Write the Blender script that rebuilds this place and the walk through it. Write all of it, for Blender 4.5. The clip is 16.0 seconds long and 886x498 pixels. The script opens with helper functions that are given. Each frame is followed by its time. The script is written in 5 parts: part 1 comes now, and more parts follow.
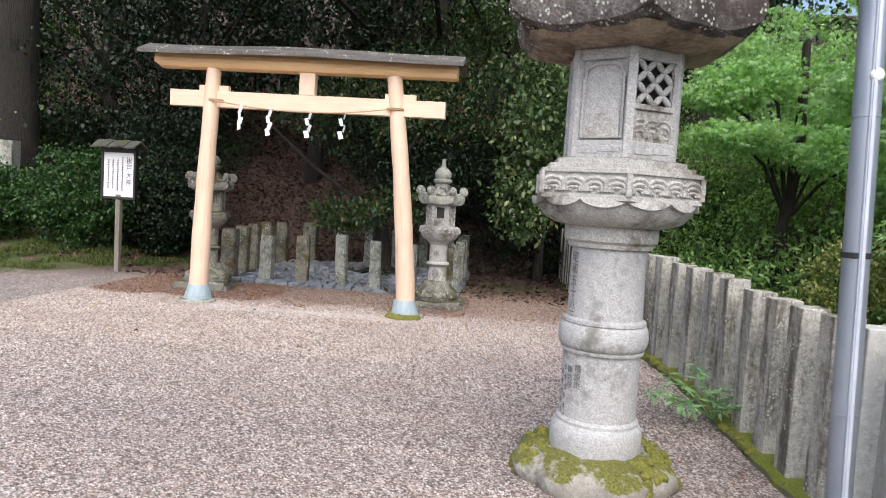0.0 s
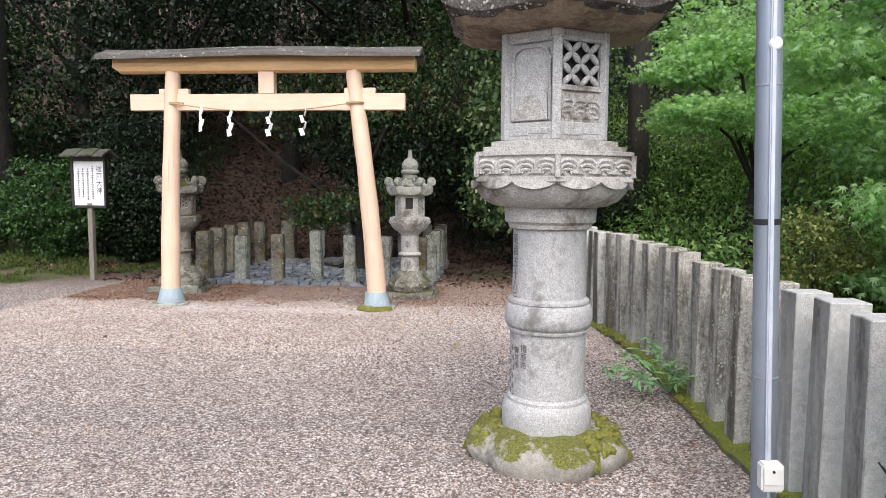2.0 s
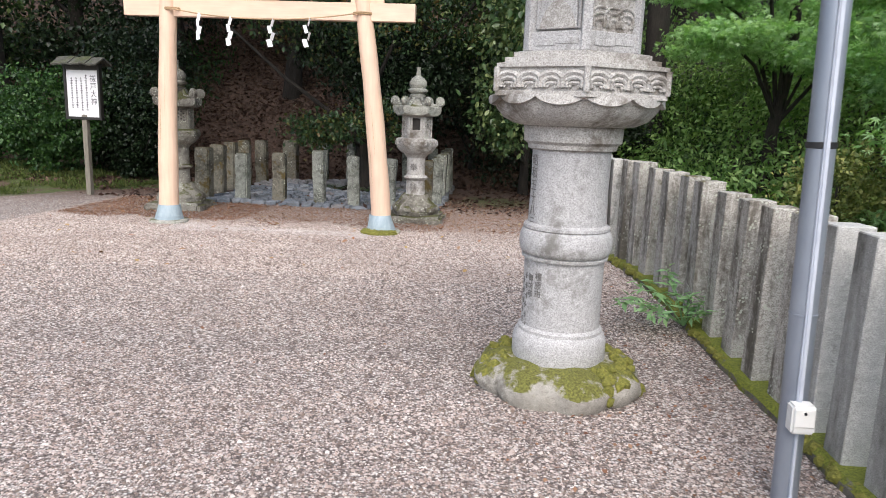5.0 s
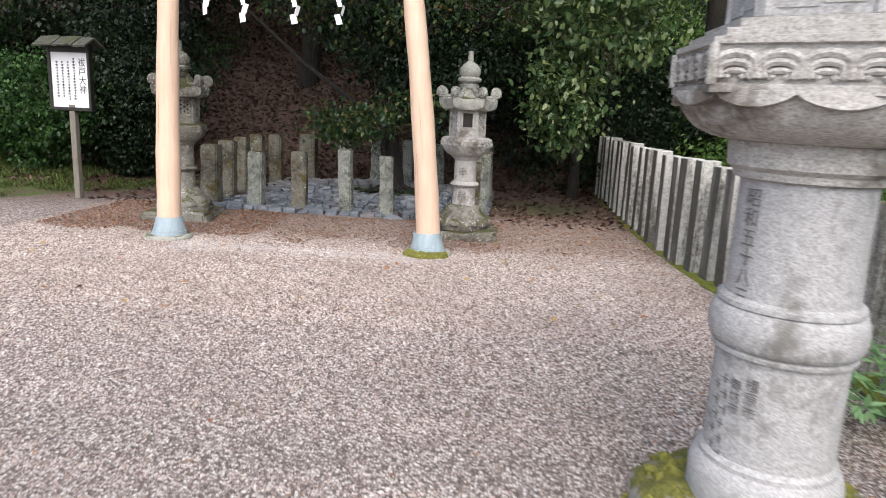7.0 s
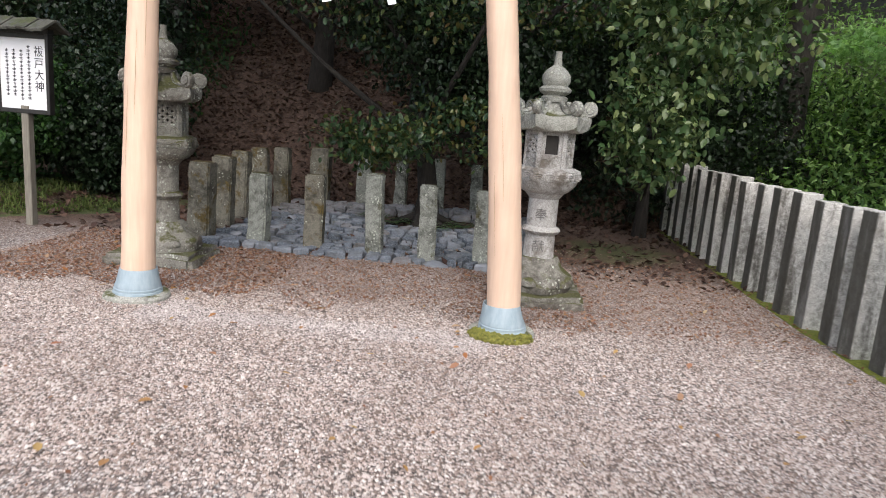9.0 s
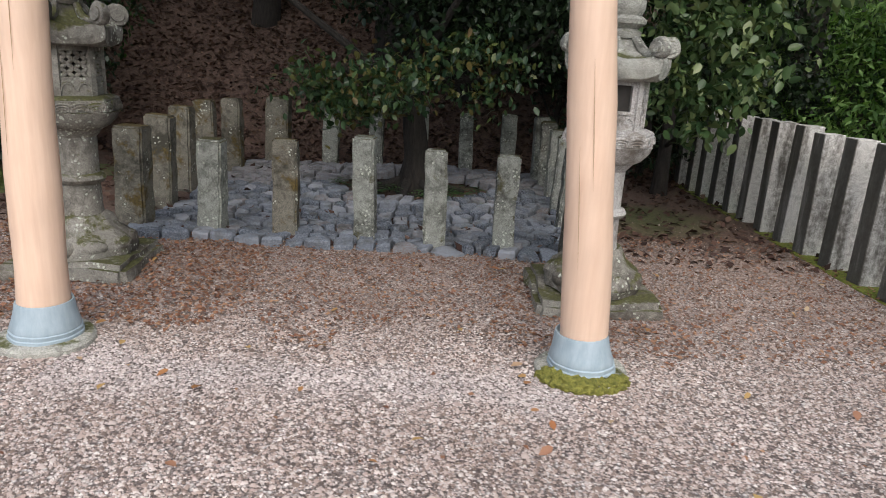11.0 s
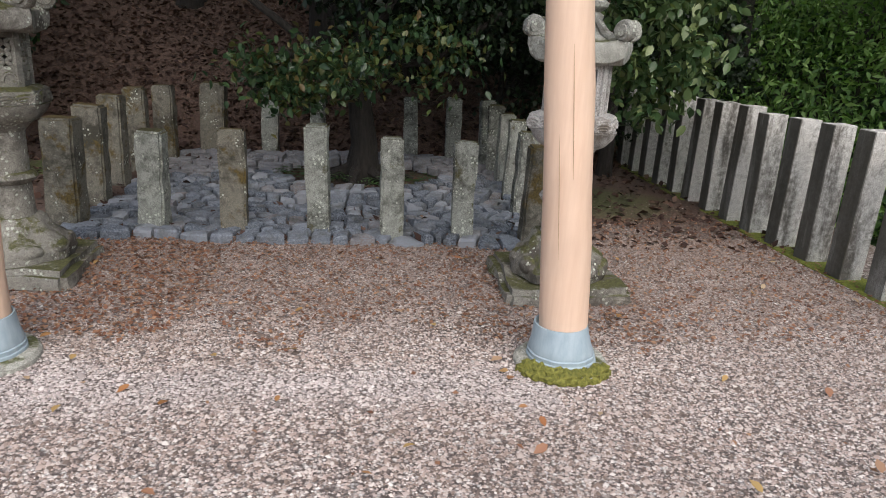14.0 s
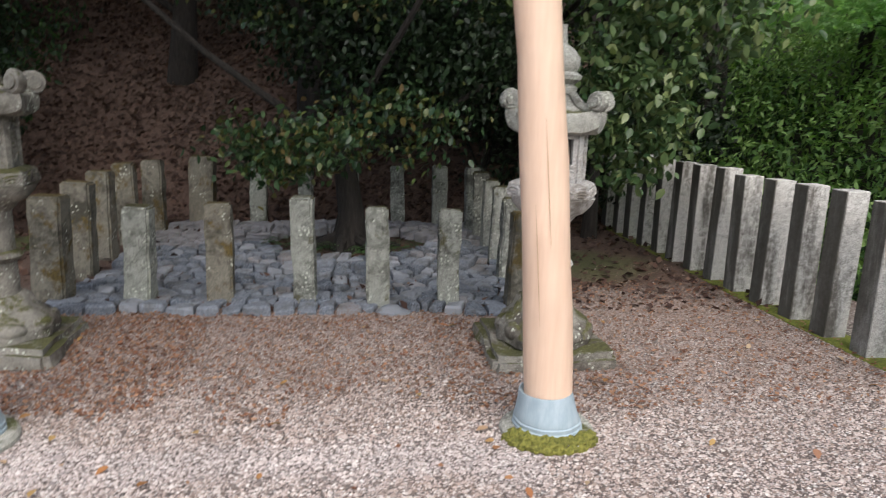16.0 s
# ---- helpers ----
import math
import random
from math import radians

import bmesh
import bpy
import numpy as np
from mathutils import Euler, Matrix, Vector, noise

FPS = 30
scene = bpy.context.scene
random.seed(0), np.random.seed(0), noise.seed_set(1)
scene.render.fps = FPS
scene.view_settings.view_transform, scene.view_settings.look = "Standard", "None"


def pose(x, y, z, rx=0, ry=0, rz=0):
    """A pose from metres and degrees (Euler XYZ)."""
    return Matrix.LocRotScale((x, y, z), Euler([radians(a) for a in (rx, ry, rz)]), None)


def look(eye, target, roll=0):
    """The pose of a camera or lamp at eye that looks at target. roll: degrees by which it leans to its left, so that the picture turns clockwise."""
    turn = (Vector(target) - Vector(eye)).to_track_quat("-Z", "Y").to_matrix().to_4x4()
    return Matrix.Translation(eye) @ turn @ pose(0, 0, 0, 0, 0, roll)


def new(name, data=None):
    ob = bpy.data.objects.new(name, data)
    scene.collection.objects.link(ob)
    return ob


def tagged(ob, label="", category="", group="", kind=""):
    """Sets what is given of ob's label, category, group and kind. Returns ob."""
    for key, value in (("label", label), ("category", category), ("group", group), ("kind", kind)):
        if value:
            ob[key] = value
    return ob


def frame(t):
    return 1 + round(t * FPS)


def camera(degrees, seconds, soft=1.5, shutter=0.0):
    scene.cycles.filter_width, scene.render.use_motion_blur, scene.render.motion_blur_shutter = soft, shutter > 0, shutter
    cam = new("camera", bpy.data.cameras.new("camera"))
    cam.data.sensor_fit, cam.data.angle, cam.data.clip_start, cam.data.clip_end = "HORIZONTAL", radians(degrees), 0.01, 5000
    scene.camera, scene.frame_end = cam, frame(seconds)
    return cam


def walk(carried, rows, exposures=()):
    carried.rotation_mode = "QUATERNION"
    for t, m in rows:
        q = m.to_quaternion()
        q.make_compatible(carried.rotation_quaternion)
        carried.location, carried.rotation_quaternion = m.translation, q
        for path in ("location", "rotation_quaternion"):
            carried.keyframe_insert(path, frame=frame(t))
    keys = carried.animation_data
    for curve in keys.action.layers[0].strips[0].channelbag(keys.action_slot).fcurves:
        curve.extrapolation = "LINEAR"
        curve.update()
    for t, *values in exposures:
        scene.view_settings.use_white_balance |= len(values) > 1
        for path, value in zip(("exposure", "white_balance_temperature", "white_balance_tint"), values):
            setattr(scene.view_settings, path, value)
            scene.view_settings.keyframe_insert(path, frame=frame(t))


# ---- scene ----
cam = camera(66.0, 16.0, 0.75, 0.4)
PATH = [
    (0, (0.029, -0.267, 1.294), (-0.16, 1.719, 1.147), 3.6),
    (0.5, (0.229, -0.242, 1.302), (0.018, 1.737, 1.101), 3.0),
    (1, (0.3, -0.27, 1.317), (0.146, 1.721, 1.2), 0.9),
    (1.5, (0.312, -0.275, 1.3), (0.168, 1.711, 1.119), 1.2),
    (2, (0.318, -0.291, 1.294), (0.145, 1.694, 1.12), 0.4),
    (2.5, (0.336, -0.28, 1.304), (0.204, 1.71, 1.155), 0.1),
    (3, (0.357, -0.273, 1.29), (0.354, 1.718, 1.099), 0.6),
    (3.5, (0.353, -0.286, 1.259), (0.347, 1.702, 1.037), 0.1),
    (4, (0.323, -0.245, 1.251), (0.157, 1.728, 0.973), 1.6),
    (4.5, (0.301, -0.209, 1.234), (0.137, 1.757, 0.903), 1.2),
    (4.7, (0.282, -0.167, 1.23), (0.121, 1.792, 0.864), 1.9),
    (7, (-0.36, 1.231, 1.271), (-0.542, 3.179, 0.854), 2.6),
    (7.5, (-0.575, 1.703, 1.27), (-0.778, 3.663, 0.928), 1.4),
    (8, (-0.748, 2.083, 1.259), (-0.913, 4.042, 0.892), 2.4),
    (8.5, (-0.937, 2.546, 1.266), (-1.055, 4.476, 0.756), 3.3),
    (9, (-1.076, 2.93, 1.299), (-1.244, 4.883, 0.904), 4.4),
    (11.3, (-1.779, 4.3, 1.32), (-1.739, 6.216, 0.75), 4.3),
    (11.5, (-1.859, 4.325, 1.333), (-1.804, 6.243, 0.769), 5.2),
    (12, (-1.943, 4.34, 1.365), (-1.861, 6.243, 0.755), 6.4),
    (12.5, (-1.908, 4.37, 1.354), (-1.805, 6.266, 0.724), 4.7),
    (13, (-1.89, 4.348, 1.331), (-1.76, 6.245, 0.711), 4.3),
    (13.5, (-1.888, 4.324, 1.332), (-1.672, 6.216, 0.721), 4.2),
    (14, (-1.838, 4.341, 1.321), (-1.632, 6.238, 0.719), 3.3),
    (14.5, (-1.831, 4.321, 1.324), (-1.62, 6.23, 0.764), 3.4),
    (15, (-1.878, 4.291, 1.352), (-1.68, 6.213, 0.832), 3.8),
    (15.5, (-1.879, 4.321, 1.361), (-1.692, 6.244, 0.845), 4.5),
    (16, (-1.798, 4.315, 1.358), (-1.573, 6.257, 0.935), 2.0),
]
walk(cam, [(t, look(eye, target, roll)) for t, eye, target, roll in PATH],
     exposures=[(0.0, 0.62), (4.0, 0.62), (4.7, 0.58), (7.0, 0.6), (9.0, 0.5), (11.3, 0.25), (14.0, 0.28), (16.0, 0.44)])

# ---- world and light: bright overcast sky, open behind the walker, woods ahead ----
world = bpy.data.worlds.new("sky")
scene.world = world
world.use_nodes = True
wn = world.node_tree.nodes
sky = wn.new("ShaderNodeTexSky")
sky.sky_type = "NISHITA"
sky.sun_disc = False
sky.sun_elevation, sky.sun_rotation = radians(50), radians(173)
sky.air_density, sky.dust_density, sky.ozone_density = 1.0, 3.0, 1.0
wn["Background"].inputs["Strength"].default_value = 0.15
world.node_tree.links.new(sky.outputs[0], wn["Background"].inputs["Color"])

sun = new("sun", bpy.data.lights.new("sun", "SUN"))
sun.data.energy, sun.data.angle, sun.data.color = 2.5, radians(75), (1.0, 0.97, 0.95)
sun.matrix_world = look((0.8, -6.2, 7.4), (0, 0, 0))

rng = np.random.default_rng(7)


# ---- materials ----
def nodes_of(name):
    m = bpy.data.materials.new(name)
    m.use_nodes = True
    return m, m.node_tree.nodes, m.node_tree.links, m.node_tree.nodes["Principled BSDF"]


def noise_node(N, L, src, scale, detail=4, rough=0.6, stretch=None):
    if stretch:
        mp = N.new("ShaderNodeMapping")
        mp.inputs["Scale"].default_value = stretch
        L.new(src, mp.inputs["Vector"])
        src = mp.outputs[0]
    n = N.new("ShaderNodeTexNoise")
    n.inputs["Scale"].default_value, n.inputs["Detail"].default_value, n.inputs["Roughness"].default_value = scale, detail, rough
    L.new(src, n.inputs["Vector"])
    return n.outputs["Fac"]


def ramp(N, L, fac, stops, mode="LINEAR"):
    r = N.new("ShaderNodeValToRGB")
    r.color_ramp.interpolation = mode
    el = r.color_ramp.elements
    while len(el) < len(stops):
        el.new(0.5)
    for e, (p, c) in zip(el, stops):
        e.position, e.color = p, (*c, 1) if len(c) == 3 else c
    L.new(fac, r.inputs["Fac"])
    return r.outputs["Color"]


def mixed(N, L, fac, a, b, blend="MIX"):
    m = N.new("ShaderNodeMix")
    m.data_type, m.blend_type = "RGBA", blend
    for sock, v in ((m.inputs[0], fac), (m.inputs[6], a), (m.inputs[7], b)):
        if isinstance(v, bpy.types.NodeSocket):
            L.new(v, sock)
        elif isinstance(v, (int, float)):
            sock.default_value = v
        else:
            sock.default_value = (*v, 1)
    return m.outputs[2]


def mathn(N, L, op, a, b=0.0):
    m = N.new("ShaderNodeMath")
    m.operation = op
    for sock, v in ((m.inputs[0], a), (m.inputs[1], b)):
        if isinstance(v, bpy.types.NodeSocket):
            L.new(v, sock)
        else:
            sock.default_value = v
    return m.outputs[0]


def bump(N, L, bsdf, height, strength, distance=0.01):
    b = N.new("ShaderNodeBump")
    b.inputs["Strength"].default_value, b.inputs["Distance"].default_value = strength, distance
    L.new(height, b.inputs["Height"])
    L.new(b.outputs[0], bsdf.inputs["Normal"])


def stone_mat(name, dark, light, stain=(0.05, 0.045, 0.04), stain_at=0.55, moss=0.0, algae_shade=0.0, moss_col=(0.09, 0.11, 0.025), streak=None, speckle=260, lichen=0.0):
    """Granite: fine speckle, broad weather stains, lichen dots and moss."""
    m, N, L, B = nodes_of(name)
    g = N.new("ShaderNodeNewGeometry")
    P = g.outputs["Position"]
    fine = noise_node(N, L, P, speckle, 2, 0.7)
    mid = noise_node(N, L, P, 28, 5, 0.65)
    broad = noise_node(N, L, P, 3.2, 5, 0.65, streak)
    col = ramp(N, L, fine, [(0.33, dark), (0.62, light)])
    col = mixed(N, L, ramp(N, L, mid, [(0.35, (0, 0, 0)), (0.75, (0.5, 0.5, 0.5))]), col, mixed(N, L, 0.5, dark, stain))
    col = mixed(N, L, ramp(N, L, mathn(N, L, "ADD", mathn(N, L, "MULTIPLY", broad, 0.75), mathn(N, L, "MULTIPLY", mid, 0.25)), [(stain_at, (0, 0, 0)), (stain_at + 0.13, (0.85, 0.85, 0.85))]), col, stain)
    if algae_shade:
        # algal growth plus the shade on yard-facing sides, both put into the colour
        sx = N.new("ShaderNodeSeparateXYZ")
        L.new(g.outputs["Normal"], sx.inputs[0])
        side_dark = mathn(N, L, "ADD", mathn(N, L, "MULTIPLY", sx.outputs["X"], -0.5 * algae_shade), mathn(N, L, "MULTIPLY", broad, 0.9))
        col = mixed(N, L, ramp(N, L, side_dark, [(0.58, (0, 0, 0)), (0.92, (0.9, 0.9, 0.9))]), col, (0.06, 0.057, 0.045))
    if lichen:
        v = N.new("ShaderNodeTexVoronoi")
        v.inputs["Scale"].default_value = 42
        L.new(P, v.inputs["Vector"])
        spots = mathn(N, L, "MULTIPLY", mathn(N, L, "LESS_THAN", v.outputs["Distance"], mathn(N, L, "MULTIPLY", noise_node(N, L, P, 55, 4, 0.8), 0.62)), ramp(N, L, noise_node(N, L, P, 7, 3), [(0.62 - lichen * 0.2, (0, 0, 0)), (0.68 - lichen * 0.2, (1, 1, 1))]))
        col = mixed(N, L, spots, col, (0.45, 0.47, 0.4))
    if moss:
        s = N.new("ShaderNodeSeparateXYZ")
        L.new(g.outputs["Normal"], s.inputs[0])
        w = mathn(N, L, "ADD", noise_node(N, L, P, 5.5, 6, 0.7), mathn(N, L, "MULTIPLY", s.outputs["Z"], 0.22))
        f = ramp(N, L, w, [(0.78 - moss * 0.3, (0, 0, 0)), (0.86 - moss * 0.3, (1, 1, 1))])
        mc = ramp(N, L, noise_node(N, L, P, 90, 3), [(0.3, tuple(c * 0.45 for c in moss_col)), (0.7, tuple(c * 1.5 for c in moss_col))])
        col = mixed(N, L, f, col, mc)
    L.new(col, B.inputs["Base Color"])
    B.inputs["Roughness"].default_value = 0.88
    bump(N, L, B, mathn(N, L, "ADD", mathn(N, L, "MULTIPLY", mid, 0.7), mathn(N, L, "MULTIPLY", fine, 0.4)), 0.5, 0.008)
    return m


def plain_mat(name, a, b, scale=20, rough=0.6, metal=0.0, stretch=None, bmp=0.2, dist=0.004):
    m, N, L, B = nodes_of(name)
    P = N.new("ShaderNodeNewGeometry").outputs["Position"]
    f = noise_node(N, L, P, scale, 5, 0.6, stretch)
    f2 = noise_node(N, L, P, scale * 0.15, 3)
    col = ramp(N, L, f, [(0.3, a), (0.7, b)])
    col = mixed(N, L, ramp(N, L, f2, [(0.4, (0, 0, 0)), (0.75, (0.35, 0.35, 0.35))]), col, tuple(c * 0.6 for c in a))
    L.new(col, B.inputs["Base Color"])
    B.inputs["Roughness"].default_value, B.inputs["Metallic"].default_value = rough, metal
    bump(N, L, B, f, bmp, dist)
    return m


def leaf_mat(name, cols, rough=0.4, trans=0.25):
    """Leaves: colour varies leaf by leaf, some light passes through."""
    m, N, L, B = nodes_of(name)
    g = N.new("ShaderNodeNewGeometry")
    n = len(cols)
    col = ramp(N, L, g.outputs["Random Per Island"], [(i / max(1, n - 1), c) for i, c in enumerate(cols)])
    broad = noise_node(N, L, g.outputs["Position"], 1.3, 3)
    col = mixed(N, L, ramp(N, L, broad, [(0.35, (0, 0, 0)), (0.7, (0.5, 0.5, 0.5))]), col, tuple(c * 0.55 for c in cols[n // 2]))
    L.new(col, B.inputs["Base Color"])
    B.inputs["Roughness"].default_value = rough
    B.inputs["Specular IOR Level"].default_value = 0.3
    t = N.new("ShaderNodeBsdfTranslucent")
    L.new(mixed(N, L, 1.0, col, (1.3, 1.5, 0.6), "MULTIPLY"), t.inputs["Color"])
    mx = N.new("ShaderNodeMixShader")
    mx.inputs[0].default_value = trans
    L.new(B.outputs[0], mx.inputs[1])
    L.new(t.outputs[0], mx.inputs[2])
    L.new(mx.outputs[0], N["Material Output"].inputs["Surface"])
    return m


def island_mat(name, stops, rough=0.85):
    m, N, L, B = nodes_of(name)
    g = N.new("ShaderNodeNewGeometry")
    col = ramp(N, L, g.outputs["Random Per Island"], stops)
    col = mixed(N, L, ramp(N, L, noise_node(N, L, g.outputs["Position"], 0.9, 4), [(0.4, (0, 0, 0)), (0.7, (0.45, 0.45, 0.45))]), col, (0.18, 0.13, 0.105))
    # humus worked into the stones beyond the gate
    sp = N.new("ShaderNodeSeparateXYZ")
    L.new(g.outputs["Position"], sp.inputs[0])
    hum = mathn(N, L, "ADD", mathn(N, L, "SUBTRACT", sp.outputs["Y"], 7.55), mathn(N, L, "MULTIPLY", noise_node(N, L, g.outputs["Position"], 1.7, 5, 0.7), 1.1))
    col = mixed(N, L, ramp(N, L, hum, [(0.0, (0, 0, 0)), (0.6, (0.5, 0.5, 0.5))]), col, (0.14, 0.084, 0.058))
    # washed pale grit along the line of the gate
    band = mathn(N, L, "ABSOLUTE", mathn(N, L, "SUBTRACT", mathn(N, L, "ADD", sp.outputs["Y"], mathn(N, L, "MULTIPLY", noise_node(N, L, g.outputs["Position"], 2.5, 4), 0.5)), 6.95))
    side = mathn(N, L, "ABSOLUTE", mathn(N, L, "ADD", sp.outputs["X"], 2.15))
    both = mathn(N, L, "ADD", band, mathn(N, L, "MULTIPLY", mathn(N, L, "GREATER_THAN", side, 1.05), 1.0))
    col = mixed(N, L, ramp(N, L, both, [(0.08, (0.32, 0.32, 0.32)), (0.24, (0, 0, 0))]), col, (0.6, 0.57, 0.57))
    L.new(col, B.inputs["Base Color"])
    B.inputs["Roughness"].default_value = rough
    return m


granite_white = stone_mat("pale_granite", (0.27, 0.265, 0.265), (0.55, 0.55, 0.555), (0.15, 0.145, 0.13), 0.55, streak=(1, 1, 0.6), speckle=140)
granite_carved = stone_mat("carved_granite", (0.26, 0.245, 0.23), (0.58, 0.57, 0.55), (0.11, 0.09, 0.068), 0.49, speckle=130)
granite_roof = stone_mat("weathered_roof_granite", (0.05, 0.042, 0.04), (0.2, 0.18, 0.175), (0.03, 0.02, 0.017), 0.44, lichen=0.75, speckle=90)
granite_under = stone_mat("roof_underside_granite", (0.2, 0.15, 0.105), (0.4, 0.32, 0.24), (0.08, 0.05, 0.034), 0.46)
granite_moss = stone_mat("mossy_base_granite", (0.16, 0.15, 0.13), (0.44, 0.42, 0.38), (0.07, 0.06, 0.045), 0.55, moss=0.6, moss_col=(0.12, 0.12, 0.025))
granite_old = stone_mat("lichen_granite", (0.16, 0.16, 0.14), (0.5, 0.5, 0.45), (0.07, 0.065, 0.055), 0.52, moss=0.25, moss_col=(0.08, 0.085, 0.03), lichen=0.8)
granite_mossy = stone_mat("old_mossy_granite", (0.1, 0.095, 0.08), (0.36, 0.345, 0.3), (0.06, 0.05, 0.04), 0.47, moss=0.5, moss_col=(0.075, 0.075, 0.025), lichen=0.5)
granite_fence = stone_mat("fence_granite", (0.28, 0.27, 0.25), (0.7, 0.69, 0.66), (0.06, 0.052, 0.042), 0.485, streak=(2.2, 2.2, 0.35), speckle=160, algae_shade=1.0)
granite_streaked = stone_mat("streaked_fence_granite", (0.2, 0.185, 0.165), (0.6, 0.58, 0.54), (0.09, 0.075, 0.058), 0.465, moss=0.22, moss_col=(0.1, 0.09, 0.03), streak=(2.6, 2.6, 0.4), speckle=150, algae_shade=0.4, lichen=0.55)
granite_fence_new = stone_mat("clean_fence_granite", (0.3, 0.3, 0.29), (0.62, 0.62, 0.6), (0.12, 0.11, 0.1), 0.56, streak=(2.2, 2.2, 0.35), speckle=220, algae_shade=0.55)
granite_post = stone_mat("mossy_post_granite", (0.06, 0.057, 0.045), (0.27, 0.25, 0.2), (0.03, 0.028, 0.018), 0.48, moss=0.85, moss_col=(0.085, 0.06, 0.015), lichen=0.3)
granite_stub = stone_mat("grey_post_granite", (0.1, 0.1, 0.09), (0.4, 0.42, 0.37), (0.03, 0.03, 0.022), 0.48, moss=0.6, moss_col=(0.06, 0.055, 0.018), lichen=0.6)
kerb_mat = stone_mat("mossy_kerb", (0.08, 0.075, 0.06), (0.2, 0.19, 0.16), (0.04, 0.035, 0.025), 0.5, moss=0.95, moss_col=(0.14, 0.16, 0.02))
moss_mat = plain_mat("moss", (0.1, 0.105, 0.015), (0.29, 0.28, 0.06), 60, 0.95, bmp=1.0, dist=0.02)
hinoki = plain_mat("peeled_cypress", (0.71, 0.5, 0.37), (0.81, 0.6, 0.46), 14, 0.55, stretch=(3, 3, 0.25), bmp=0.12)
hinoki_tie = plain_mat("squared_cypress", (0.72, 0.51, 0.38), (0.81, 0.61, 0.47), 14, 0.55, stretch=(0.25, 3, 3), bmp=0.12)
hinoki_beam = plain_mat("cypress_beam", (0.7, 0.43, 0.2), (0.8, 0.54, 0.3), 14, 0.55, stretch=(0.25, 3, 3), bmp=0.12)
bark_roof = stone_mat("weathered_bark_boards", (0.06, 0.055, 0.05), (0.16, 0.15, 0.14), (0.035, 0.03, 0.028), 0.5, streak=(0.4, 3, 3), lichen=0.5, speckle=120)
zinc = plain_mat("painted_copper_shoe", (0.28, 0.36, 0.41), (0.38, 0.46, 0.51), 16, 0.62, 0.0, stretch=(2, 2, 0.6))
duct_grey = plain_mat("pale_blue_grey_duct", (0.42, 0.46, 0.54), (0.52, 0.56, 0.63), 12, 0.45)
steel = plain_mat("galvanised_steel", (0.24, 0.27, 0.33), (0.33, 0.37, 0.43), 9, 0.42, 0.5, stretch=(1, 1, 0.3))
white_plastic = plain_mat("white_plastic", (0.66, 0.66, 0.64), (0.76, 0.76, 0.74), 12, 0.45)
black_plastic = plain_mat("black_band", (0.01, 0.01, 0.012), (0.02, 0.02, 0.022), 30, 0.5)
green_paint = plain_mat("green_pole_plastic", (0.0, 0.2, 0.11), (0.01, 0.28, 0.16), 20, 0.35)
red_cloth = plain_mat("red_cloth", (0.62, 0.01, 0.04), (0.75, 0.02, 0.07), 200, 0.85)
cream_print = plain_mat("cream_print", (0.7, 0.62, 0.52), (0.8, 0.72, 0.62), 60, 0.85)
paper = plain_mat("white_paper", (0.82, 0.82, 0.84), (0.9, 0.9, 0.92), 10, 0.8)
rope_mat = plain_mat("straw_rope", (0.36, 0.24, 0.13), (0.5, 0.35, 0.2), 120, 0.9)
black_wood = plain_mat("black_lacquer_wood", (0.012, 0.011, 0.01), (0.03, 0.028, 0.026), 20, 0.5)
grey_wood = plain_mat("grey_weathered_wood", (0.14, 0.125, 0.1), (0.26, 0.24, 0.2), 18, 0.85, stretch=(3, 3, 0.3))
board_white = plain_mat("white_board", (0.74, 0.74, 0.76), (0.82, 0.82, 0.84), 5, 0.5)
ink = plain_mat("black_ink", (0.02, 0.02, 0.025), (0.035, 0.035, 0.04), 30, 0.7)
# grey of the raised letters: the shade of cut grooves put into colour
carve_shade = plain_mat("carved_shadow_grey", (0.12, 0.115, 0.11), (0.2, 0.19, 0.18), 60, 0.9)
hollow_shade = plain_mat("firebox_shade_dark", (0.03, 0.028, 0.025), (0.05, 0.045, 0.04), 20, 0.95)
bark = plain_mat("tree_bark", (0.011, 0.009, 0.007), (0.036, 0.03, 0.025), 22, 0.95, stretch=(2, 2, 0.4), bmp=0.8, dist=0.03)
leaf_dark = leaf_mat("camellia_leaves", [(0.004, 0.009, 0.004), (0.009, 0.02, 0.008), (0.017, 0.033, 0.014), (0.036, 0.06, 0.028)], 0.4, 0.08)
# paler copy for crowns in the open: their light is put into the colour
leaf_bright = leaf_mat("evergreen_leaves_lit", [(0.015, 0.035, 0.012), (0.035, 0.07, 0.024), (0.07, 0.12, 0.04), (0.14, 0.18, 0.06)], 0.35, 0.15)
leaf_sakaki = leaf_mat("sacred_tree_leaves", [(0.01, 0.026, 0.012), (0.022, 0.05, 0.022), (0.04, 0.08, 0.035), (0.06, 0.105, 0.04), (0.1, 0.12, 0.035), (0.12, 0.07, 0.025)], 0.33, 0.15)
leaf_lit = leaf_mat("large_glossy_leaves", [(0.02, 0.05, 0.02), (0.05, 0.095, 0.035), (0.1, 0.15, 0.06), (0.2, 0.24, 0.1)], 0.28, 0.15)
leaf_bank = leaf_mat("bank_fern_leaves", [(0.065, 0.135, 0.04), (0.13, 0.25, 0.07), (0.23, 0.37, 0.12), (0.34, 0.47, 0.18)], 0.55, 0.3)
leaf_maple = leaf_mat("maple_leaves", [(0.13, 0.25, 0.09), (0.22, 0.39, 0.16), (0.36, 0.54, 0.28), (0.5, 0.68, 0.42)], 0.5, 0.5)
